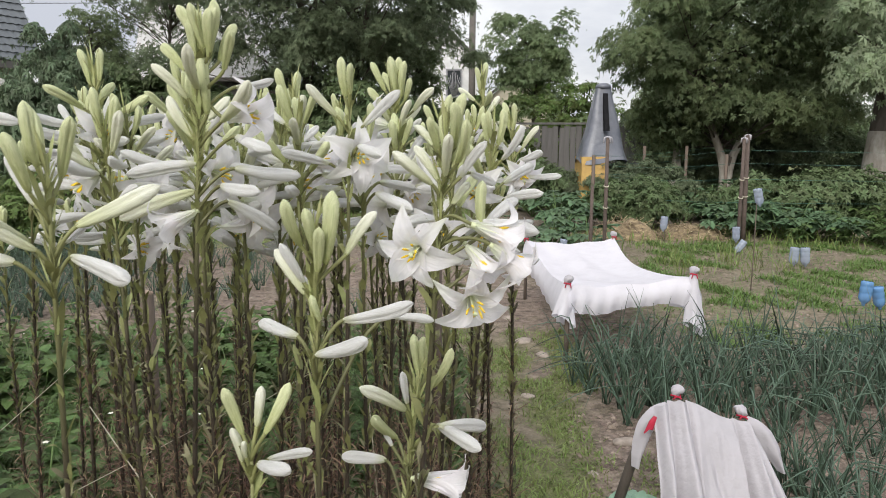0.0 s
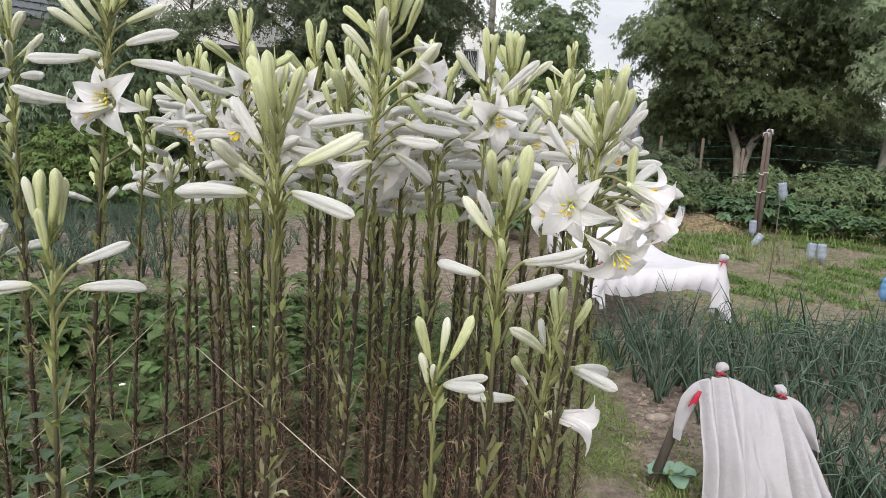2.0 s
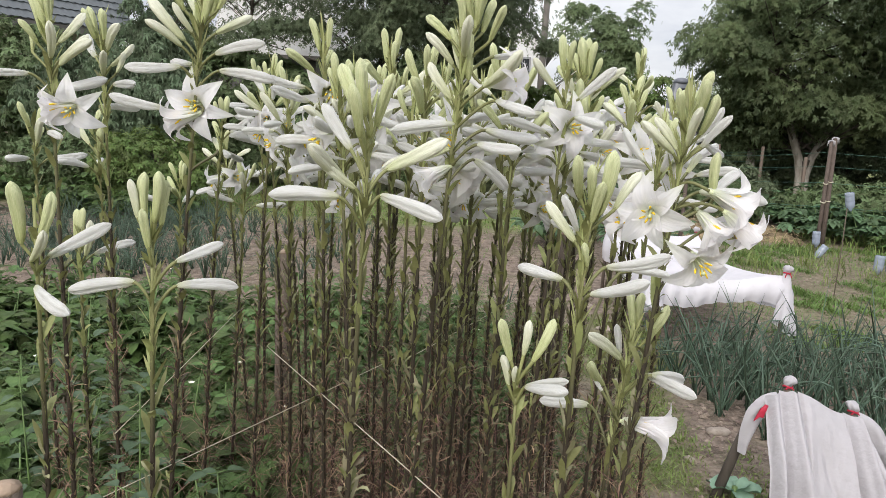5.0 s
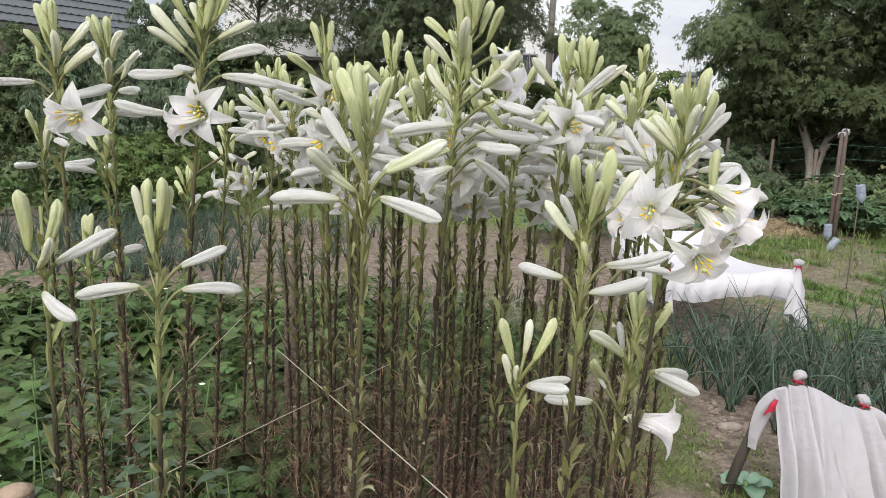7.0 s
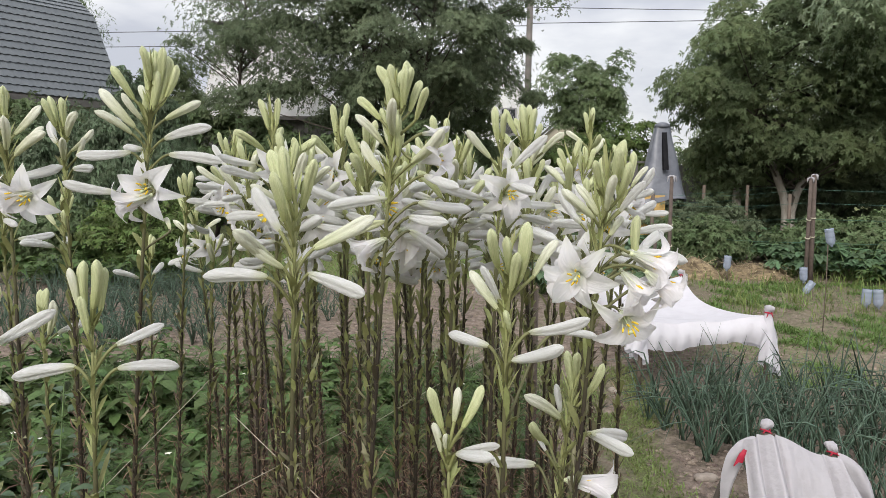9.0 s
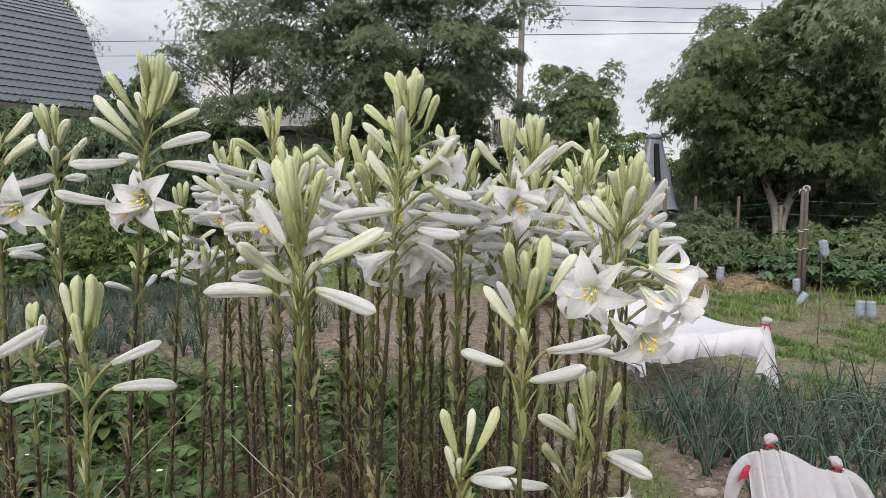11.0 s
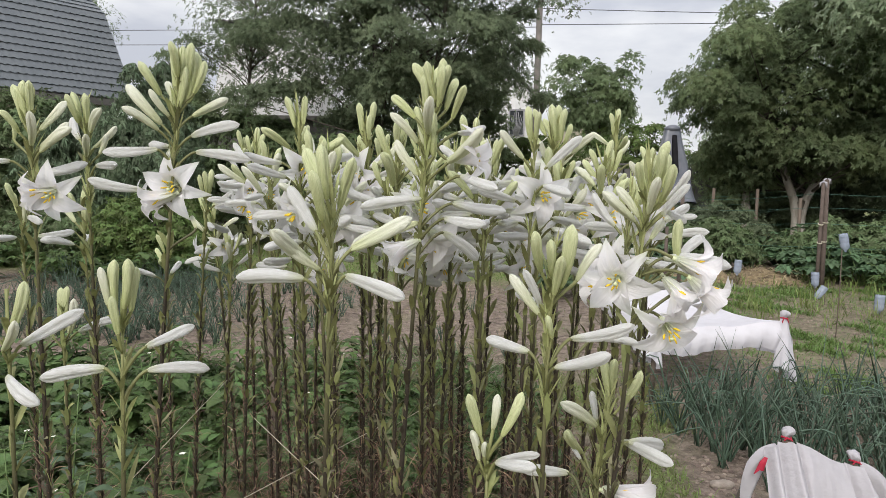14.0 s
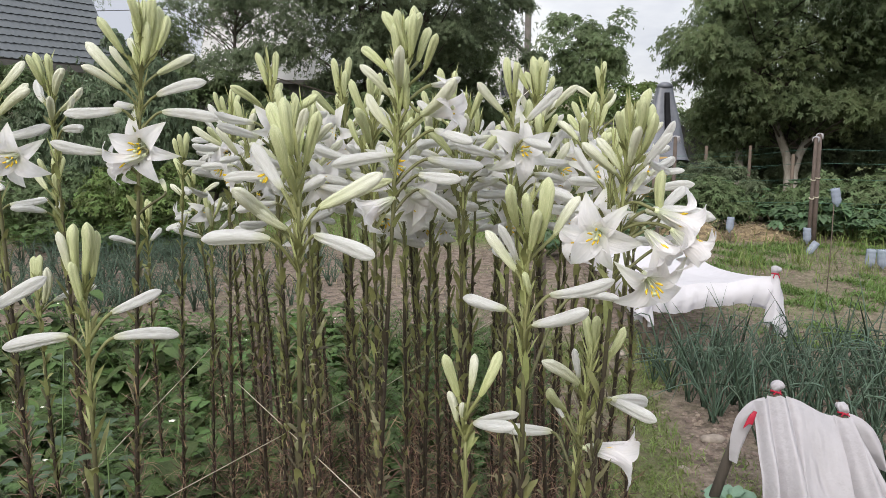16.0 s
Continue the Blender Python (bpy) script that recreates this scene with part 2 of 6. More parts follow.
def bottle_material(name, colour, clear):
    m = bpy.data.materials.new(name)
    m.use_nodes = True
    n, l = m.node_tree.nodes, m.node_tree.links
    b = n["Principled BSDF"]
    t = n.new("ShaderNodeTexNoise")
    t.inputs["Scale"].default_value = 18
    r = n.new("ShaderNodeValToRGB")
    r.color_ramp.elements[0].color, r.color_ramp.elements[1].color = (*colour, 1), (*[0.8 * c for c in colour], 1)
    l.new(t.outputs["Fac"], r.inputs["Fac"])
    l.new(r.outputs["Color"], b.inputs["Base Color"])
    b.inputs["Roughness"].default_value = 0.18
    tr = n.new("ShaderNodeBsdfTransparent")
    tr.inputs["Color"].default_value = (0.85, 0.9, 0.95, 1)
    mx = n.new("ShaderNodeMixShader")
    mx.inputs["Fac"].default_value = clear
    l.new(b.outputs["BSDF"], mx.inputs[1])
    l.new(tr.outputs["BSDF"], mx.inputs[2])
    l.new(mx.outputs["Shader"], n["Material Output"].inputs["Surface"])
    return m


M_BOTTLE = bottle_material("clear_plastic_bottle", (0.42, 0.47, 0.58), 0.45)
M_BOTTLE_BLUE = bottle_material("blue_plastic_bottle", (0.16, 0.34, 0.62), 0.3)


def ground_material():
    """Tilled soil, with trodden grass on the path, and lawn on the far strip."""
    m = bpy.data.materials.new("garden_ground")
    m.use_nodes = True
    n, l = m.node_tree.nodes, m.node_tree.links
    b = n["Principled BSDF"]
    b.inputs["Roughness"].default_value, b.inputs["Specular IOR Level"].default_value = 0.95, 0.2
    tc = n.new("ShaderNodeTexCoord")

    def ramp(noise_scale, stops, detail=8):
        t = n.new("ShaderNodeTexNoise")
        t.inputs["Scale"].default_value, t.inputs["Detail"].default_value, t.inputs["Roughness"].default_value = noise_scale, detail, 0.7
        l.new(tc.outputs["Object"], t.inputs["Vector"])
        r = n.new("ShaderNodeValToRGB")
        for e, (p, c) in zip(r.color_ramp.elements, stops):
            e.position, e.color = p, (*c, 1)
        l.new(t.outputs["Fac"], r.inputs["Fac"])
        return t, r.outputs["Color"]

    fine, soil = ramp(13.0, [(0.36, (0.092, 0.071, 0.057)), (0.66, (0.30, 0.240, 0.195))])
    _, green = ramp(15.0, [(0.38, (0.095, 0.110, 0.045)), (0.62, (0.20, 0.215, 0.095))])
    patch, patches = ramp(1.3, [(0.50, (0, 0, 0)), (0.62, (1, 1, 1))])
    attr = n.new("ShaderNodeAttribute")
    attr.attribute_name = "grassy"
    add = n.new("ShaderNodeMath")
    add.operation = "MULTIPLY_ADD"
    l.new(patches, add.inputs[0])
    add.inputs[1].default_value = 0.28
    l.new(attr.outputs["Fac"], add.inputs[2])
    add.use_clamp = True
    mx = n.new("ShaderNodeMix")
    mx.data_type = "RGBA"
    l.new(add.outputs[0], mx.inputs[0])
    l.new(soil, mx.inputs[6])
    l.new(green, mx.inputs[7])
    l.new(mx.outputs[2], b.inputs["Base Color"])
    bt = n.new("ShaderNodeTexNoise")
    bt.inputs["Scale"].default_value, bt.inputs["Detail"].default_value = 38, 8
    l.new(tc.outputs["Object"], bt.inputs["Vector"])
    bp = n.new("ShaderNodeBump")
    bp.inputs["Strength"].default_value, bp.inputs["Distance"].default_value = 1.0, 0.03
    l.new(bt.outputs["Fac"], bp.inputs["Height"])
    l.new(bp.outputs["Normal"], b.inputs["Normal"])
    return m


M_GROUND = ground_material()


# ---- geometry helpers ----
rng = np.random.default_rng(7)


class Geo:
    """Vertices and faces that grow into one mesh."""

    def __init__(self):
        self.v, self.f, self.n = [], [], 0

    def add(self, v, f):
        v = np.asarray(v, float).reshape(-1, 3)
        self.v.append(v)
        self.f.extend([tuple(int(i) + self.n for i in face) for face in f])
        self.n += len(v)
        return self

    def tube(self, path, radii, sides=8, cap=True):
        path = np.asarray(path, float)
        radii = np.broadcast_to(np.asarray(radii, float), (len(path),))
        d = np.gradient(path, axis=0)
        d /= np.linalg.norm(d, axis=1)[:, None] + 1e-12
        ref = np.array([0.0, 1.0, 0.0]) if abs(d[:, 2]).mean() > 0.5 else np.array([0.0, 0.0, 1.0])
        a = np.cross(d, ref)
        a /= np.linalg.norm(a, axis=1)[:, None] + 1e-12
        b = np.cross(d, a)
        th = np.linspace(0, 2 * np.pi, sides, endpoint=False)
        ring = path[:, None] + radii[:, None, None] * (np.cos(th)[None, :, None] * a[:, None] + np.sin(th)[None, :, None] * b[:, None])
        f = []
        for i in range(len(path) - 1):
            for j in range(sides):
                k = (j + 1) % sides
                f.append((i * sides + j, i * sides + k, (i + 1) * sides + k, (i + 1) * sides + j))
        if cap:
            f.append(tuple(range(sides))[::-1])
            f.append(tuple((len(path) - 1) * sides + j for j in range(sides)))
        return self.add(ring, f)

    def lathe(self, profile, sides=16, lobes=0, depth=0.0, at=(0, 0, 0)):
        th = np.linspace(0, 2 * np.pi, sides, endpoint=False)
        wob = 1 + depth * np.cos(lobes * th) if lobes else np.ones(sides)
        v = [(at[0] + r * w * math.cos(t), at[1] + r * w * math.sin(t), at[2] + z) for r, z in profile for t, w in zip(th, wob)]
        f = [(i * sides + j, i * sides + (j + 1) % sides, (i + 1) * sides + (j + 1) % sides, (i + 1) * sides + j) for i in range(len(profile) - 1) for j in range(sides)]
        f += [tuple(range(sides))[::-1], tuple((len(profile) - 1) * sides + j for j in range(sides))]
        return self.add(v, f)

    def box(self, lo, hi):
        (a, b, c), (d, e, g) = lo, hi
        v = [(a, b, c), (d, b, c), (d, e, c), (a, e, c), (a, b, g), (d, b, g), (d, e, g), (a, e, g)]
        return self.add(v, [(3, 2, 1, 0), (4, 5, 6, 7), (0, 1, 5, 4), (1, 2, 6, 5), (2, 3, 7, 6), (3, 0, 4, 7)])

    def grid(self, pts):
        """A sheet from an array of rows of points."""
        pts = np.asarray(pts, float)
        r, c = pts.shape[:2]
        return self.add(pts, [(i * c + j, i * c + j + 1, (i + 1) * c + j + 1, (i + 1) * c + j) for i in range(r - 1) for j in range(c - 1)])

    def mesh(self, name, mat, smooth=True):
        me = bpy.data.meshes.new(name)
        me.from_pydata(np.concatenate(self.v).tolist() if self.v else [], [], self.f)
        if smooth:
            me.polygons.foreach_set("use_smooth", [True] * len(me.polygons))
        me.materials.append(mat)
        me.update()
        return me


def part(name, geo, mat, parent=None, label="", smooth=True, at=None):
    """One mesh object from a Geo or a mesh, under its thing."""
    me = geo if isinstance(geo, bpy.types.Mesh) else geo.mesh(name, mat, smooth)
    ob = new(name, me)
    if parent:
        ob.parent = parent
    if at is not None:
        ob.matrix_basis = at
    if label:
        ob["label"] = label
    return ob


def thing(name, at, label, category, group="", kind=""):
    return tagged(place_empty(name, at), label, category, group, kind)


def place_empty(name, at):
    ob = new(name)
    ob.empty_display_size = 0.05
    ob.matrix_basis = at if isinstance(at, Matrix) else Matrix.Translation(at)
    return ob


def aim(at, d, size=(1, 1, 1), spin=0.0):
    """A pose at a place with local z along d."""
    q = Vector(d).to_track_quat("Z", "Y").to_matrix().to_4x4()
    return Matrix.Translation(at) @ q @ Matrix.Rotation(spin, 4, "Z") @ Matrix.Diagonal((*size, 1))


def way(az, el):
    a, e = radians(az), radians(el)
    return np.array([math.cos(e) * math.cos(a), math.cos(e) * math.sin(a), math.sin(e)])


def curve_points(p, h0, h1, q, n=7):
    """Bezier points from p to q, leaving along h0 and coming in along h1."""
    p, h0, h1, q = [np.asarray(a, float) for a in (p, h0, h1, q)]
    t = np.linspace(0, 1, n)[:, None]
    return (1 - t) ** 3 * p + 3 * (1 - t) ** 2 * t * (p + h0) + 3 * (1 - t) * t * t * (q - h1) + t ** 3 * q


def strips(base, tip_dir, length, width, droop, r, segs=3, fold=0.25, curl=0.0):
    """Many lance-shaped leaves at once: base (n,3), direction (n,3), length, width, droop (n). Returns v, f."""
    n = len(base)
    d = tip_dir / (np.linalg.norm(tip_dir, axis=1)[:, None] + 1e-9)
    side = np.cross(d, [0, 0, 1.0]) + r.normal(0, 0.15, (n, 3))
    side /= np.linalg.norm(side, axis=1)[:, None] + 1e-9
    up = np.cross(side, d)
    bow = (r.normal(0, 1, n) * curl * length)[:, None] * side
    s = np.linspace(0, 1, segs + 1)
    wide = np.array([0.35] + [1.0 - 0.75 * abs(x - 0.4) ** 1.3 for x in s[1:-1]])
    rows = []
    for i, x in enumerate(s[:-1]):
        mid = base + d * (length * x)[:, None] - np.array([0, 0, 1.0]) * (droop * length * x * x)[:, None] + bow * math.sin(2.6 * x)
        w = (width * wide[i] * 0.5)[:, None]
        rows += [mid - side * w + up * w * fold, mid + side * w + up * w * fold]
    tip = base + d * length[:, None] - np.array([0, 0, 1.0]) * (droop * length)[:, None] + bow * math.sin(2.6)
    v = np.stack(rows + [tip], axis=1)
    k = 2 * segs + 1
    f = []
    for o in range(0, n * k, k):
        for i in range(segs - 1):
            f.append((o + 2 * i, o + 2 * i + 1, o + 2 * i + 3, o + 2 * i + 2))
        f.append((o + 2 * segs - 2, o + 2 * segs - 1, o + 2 * segs))
    return v.reshape(-1, 3), f


def diamonds(centres, size, r, flat=0.5, long=1.9):
    """Leaf-shaped quads, folded on the midrib, turned at random. Returns v, f."""
    n = len(centres)
    a = r.normal(0, 1, (n, 3))
    a[:, 2] = a[:, 2] * 0.6 - 0.25
    a /= np.linalg.norm(a, axis=1)[:, None]
    nrm = r.normal(0, 1, (n, 3)) * (1 - flat) + np.array([0, 0, 1.0]) * flat
    b = np.cross(nrm, a)
    b /= np.linalg.norm(b, axis=1)[:, None] + 1e-9
    c = np.cross(a, b)
    s = (size * r.uniform(0.6, 1.35, n))[:, None]
    p0, p2 = centres - a * s * long / 2, centres + a * s * long / 2
    p1, p3 = centres + b * s * 0.5 + c * s * 0.12 - a * s * 0.1, centres - b * s * 0.5 + c * s * 0.12 - a * s * 0.1
    v = np.stack([p0, p1, p2, p3], axis=1).reshape(-1, 3)
    f = [(o, o + 1, o + 2, o + 3) for o in range(0, 4 * n, 4)]
    return v, f


def sprays(centres, outward, size, r, k=5, wide=0.42, up=0.45, droop=0.3):
    """Rosettes of k pointed leaflets that share their foot, turned outwards and up. Returns v, f."""
    n = len(centres)
    nrm = outward * 0.55 + np.array([0, 0, up]) + r.normal(0, 0.33, (n, 3))
    nrm /= np.linalg.norm(nrm, axis=1)[:, None] + 1e-9
    a = np.cross(nrm, r.normal(0, 1, (n, 3)))
    a /= np.linalg.norm(a, axis=1)[:, None] + 1e-9
    b = np.cross(nrm, a)
    big = (size * r.uniform(0.65, 1.3, n))[:, None]
    cols = [centres]
    for i in range(k):
        th = (2 * np.pi * i / k + r.uniform(-0.45, 0.45, n))[:, None]
        d, q = a * np.cos(th) + b * np.sin(th), b * np.cos(th) - a * np.sin(th)
        L = big * r.uniform(0.6, 1.1, n)[:, None]
        sag = np.array([0, 0, 1.0]) * L * droop * r.uniform(0.2, 1.2, n)[:, None]
        mid = centres + d * L * 0.52 + nrm * L * 0.06 - sag * 0.3
        cols += [mid + q * L * wide * 0.5, centres + d * L - sag, mid - q * L * wide * 0.5]
    v = np.stack(cols, axis=1)
    m = 1 + 3 * k
    f = [(o, o + 1 + 3 * i, o + 2 + 3 * i, o + 3 + 3 * i) for o in range(0, n * m, m) for i in range(k)]
    return v.reshape(-1, 3), f


# ---- ground ----
def height(x, y):
    """Gentle unevenness of the tilled ground."""
    return 0.018 * noise.noise(Vector((x * 2.1, y * 2.1, 0))) + 0.012 * noise.noise(Vector((x * 6.3, y * 6.3, 3)))


def ground():
    def steps(lo, hi, near_lo, near_hi, fine):
        mid = list(np.arange(near_lo, near_hi, fine))
        out, s, p = [], fine, near_hi
        while p < hi:
            out.append(p)
            s *= 1.35
            p += s
        left, s, p = [], fine, near_lo - fine
        while p > lo:
            left.append(p)
            s *= 1.35
            p -= s
        return [lo] + left[::-1] + mid + out + [hi]

    xs, ys = steps(-900, 900, -5.0, 5.5, 0.07), steps(-400, 1800, 0.3, 9.0, 0.07)
    pts = np.array([[(x, y, height(x, y) if abs(x) < 30 and abs(y) < 40 else 0.0) for x in xs] for y in ys])
    g = Geo().grid(pts)
    ob = part("ground", g, M_GROUND)
    at = ob.data.attributes.new("grassy", "FLOAT", "POINT")
    flat = pts.reshape(-1, 3)
    x, y = flat[:, 0], flat[:, 1]
    soft = lambda a, lo, hi, e: np.clip((a - lo) / e + 0.5, 0, 1) * np.clip((hi - a) / e + 0.5, 0, 1)
    wob = np.array([0.25 * noise.noise(Vector((p[0] * 1.7, p[1] * 1.7, 9))) if abs(p[0]) < 40 and abs(p[1]) < 60 else 0 for p in flat])
    tuft = np.array([0.5 + 1.3 * noise.noise(Vector((p[0] * 4.5, p[1] * 2.6, 21))) if abs(p[0]) < 6 and abs(p[1]) < 9 else 0.5 for p in flat])
    path = soft(x - 0.02 * y + wob * 0.5, 0.08, 0.62, 0.25) * soft(y, -5, 4.6, 0.8) * np.clip(tuft, 0, 0.85)
    lawn = soft(y + wob, 8.7, 60, 0.8) * (x < 1.0)
    far = np.clip((y - 12) / 6, 0, 1)
    bed = soft(x + wob, 1.7, 7.5, 0.5) * soft(y + wob, 4.6, 10.5, 0.6) * 0.22
    near_left = soft(x, -4, 0.05, 0.3) * soft(y, -3, 4.3, 0.5) * 0.8
    at.data.foreach_set("value", np.clip(np.maximum.reduce([path, lawn, far, bed, near_left]), 0, 1).astype(np.float32))
    return tagged(ob, "bare tilled garden soil with trodden grassy path", "ground", kind="structure")


ground()


def scatter(name, mat, n, area, length, width, label, category, droop=(0.1, 0.6), upright=0.8, keep=None, seed=1, segs=2, kind="stuff", clump=1, clump_spread=0.03):
    """Blades or small leaves strewn over a patch of ground, joined as stuff."""
    r = np.random.default_rng(seed)
    (x0, x1), (y0, y1) = area
    c = np.stack([r.uniform(x0, x1, n), r.uniform(y0, y1, n)], axis=1)
    if keep:
        c = c[[bool(keep(a, b)) for a, b in c]]
    c = np.repeat(c, clump, axis=0) + (r.normal(0, clump_spread, (len(c) * clump, 2)) if clump > 1 else 0)
    base = np.array([(a, b, height(a, b) - 0.005) for a, b in c])
    d = r.normal(0, 1, (len(base), 3)) * (1 - upright)
    d[:, 2] = abs(d[:, 2]) * 0.5 + upright
    v, f = strips(base, d, r.uniform(*length, len(base)), r.uniform(*width, len(base)), r.uniform(*droop, len(base)), r, segs)
    return tagged(part(name, Geo().add(v, f), mat), label, category, kind=kind)


# ---- lilies ----
def bud_mesh(name, mat, fat=1.0, blunt=0.0):
    """Spindle of unit length with three sharp grooves, a little bent."""
    prof = [(0.016, 0.0), (0.040, 0.04), (0.058, 0.12), (0.072, 0.26), (0.084, 0.42), (0.092, 0.58), (0.094, 0.70), (0.085 + blunt, 0.82), (0.064 + blunt, 0.91), (0.040, 0.965), (0.016, 0.992), (0.004, 1.0)]
    g = Geo().lathe([(r * fat, z) for r, z in prof], 24, 3, 0.10)
    a = np.arctan2(g.v[0][:, 1], g.v[0][:, 0])
    g.v[0][:, :2] *= (1 - 0.30 * np.exp(-((np.abs((a * 3 / (2 * np.pi)) % 1 - 0.5)) / 0.07) ** 2))[:, None]
    v = np.concatenate(g.v)
    v[:, 0] += 0.05 * np.sin(v[:, 2] * math.pi * 0.9)
    g.v = [v]
    return g.mesh(name, mat)


BUDS = {"g": bud_mesh("bud", M_BUD_GREEN, 1.12, 0.010), "h": bud_mesh("bud", M_BUD_HALF, 1.10, 0.006), "w": bud_mesh("bud", M_BUD_WHITE, 1.08, 0.006)}


def tepal_mesh(name, reach, deep, wide, curl):
    """A petal along local z, arching outwards to +x and rolling back at the tip."""
    rows = []
    for i in range(10):
        s = i / 9
        rr = 0.004 + reach * (s ** 2.0)
        z = deep * (s - 0.30 * s ** 3) - curl * max(0, s - 0.6) ** 2
        w = wide * (0.28 + 1.45 * s - 0.35 * s * s) * (1 - s ** 2.4) ** 0.9 if s < 1 else 0.0006
        w = max(w, 0.0006)
        rows.append([(rr - 0.14 * abs(u) ** 1.6 * w + 0.10 * w * (1 - abs(u)) * (-1 if abs(u) < 0.3 else 0), u * w * 0.5, z + 0.22 * w * abs(u) ** 1.5 + 0.0012 * math.sin(9 * s + 3 * u)) for u in (-1, -0.6, -0.22, 0, 0.22, 0.6, 1)])
    return Geo().grid(rows).mesh(name, M_TEPAL)


TEPALS = {"s": (tepal_mesh("tepal", 0.057, 0.052, 0.047, 0.13), tepal_mesh("tepal", 0.056, 0.049, 0.035, 0.17)),
          "t": (tepal_mesh("tepal", 0.036, 0.084, 0.037, 0.10), tepal_mesh("tepal", 0.040, 0.080, 0.027, 0.14)),
          "b": (tepal_mesh("tepal", 0.045, 0.108, 0.047, 0.02), tepal_mesh("tepal", 0.042, 0.104, 0.036, 0.03))}


def stamen_meshes():
    f = Geo().tube([(0.002, 0, 0.004), (0.0045, 0, 0.018), (0.0085, 0, 0.034)], [0.0008, 0.0007, 0.0006], 5)
    a = Geo().tube([(0.0052, 0.001, 0.0300), (0.0082, 0, 0.0350), (0.0104, -0.001, 0.0415)], [0.0010, 0.0017, 0.0010], 6)
    p = Geo().tube([(0, 0, -0.004), (0, 0, 0.010), (0.001, 0, 0.026), (0.003, 0, 0.040)], [0.0035, 0.0028, 0.0012, 0.0012], 7)
    p.lathe([(0.001, 0), (0.0032, 0.002), (0.0030, 0.004), (0.001, 0.005)], 6, at=(0.003, 0, 0.039))
    split = len(f.f)
    f.add(a.v[0], a.f)
    me = f.mesh("stamen", M_FILAMENT)
    me.materials.append(M_ANTHER)
    for k, poly in enumerate(me.polygons):
        poly.material_index = int(k >= split)
    return me, p.mesh("flower", M_PISTIL)


STAMEN, PISTIL = stamen_meshes()


def flower(parent, at, d, kind, size, spin):
    fl = part("flower", PISTIL, None, parent, "open white lily flower with yellow anthers", at=aim(at, d, (size, size, size), spin))
    for i in range(6):
        a = Matrix.Rotation(radians(60 * i + random.uniform(-5, 5)), 4, "Z") @ Matrix.Rotation(radians(random.uniform(-6, 8)), 4, "Y")
        part("tepal", TEPALS[kind][i % 2], None, fl, at=a)
        s = Matrix.Rotation(radians(60 * i + 30 + random.uniform(-9, 9)), 4, "Z") @ Matrix.Rotation(radians(random.uniform(-6, 6)), 4, "Y")
        part("stamen", STAMEN, None, fl, at=s @ Matrix.Diagonal((0.4, 0.4, 1, 1)) if kind == "b" else s)
    return fl


LILY_LABEL = "tall white garden lily, dark leafy stem with buds"


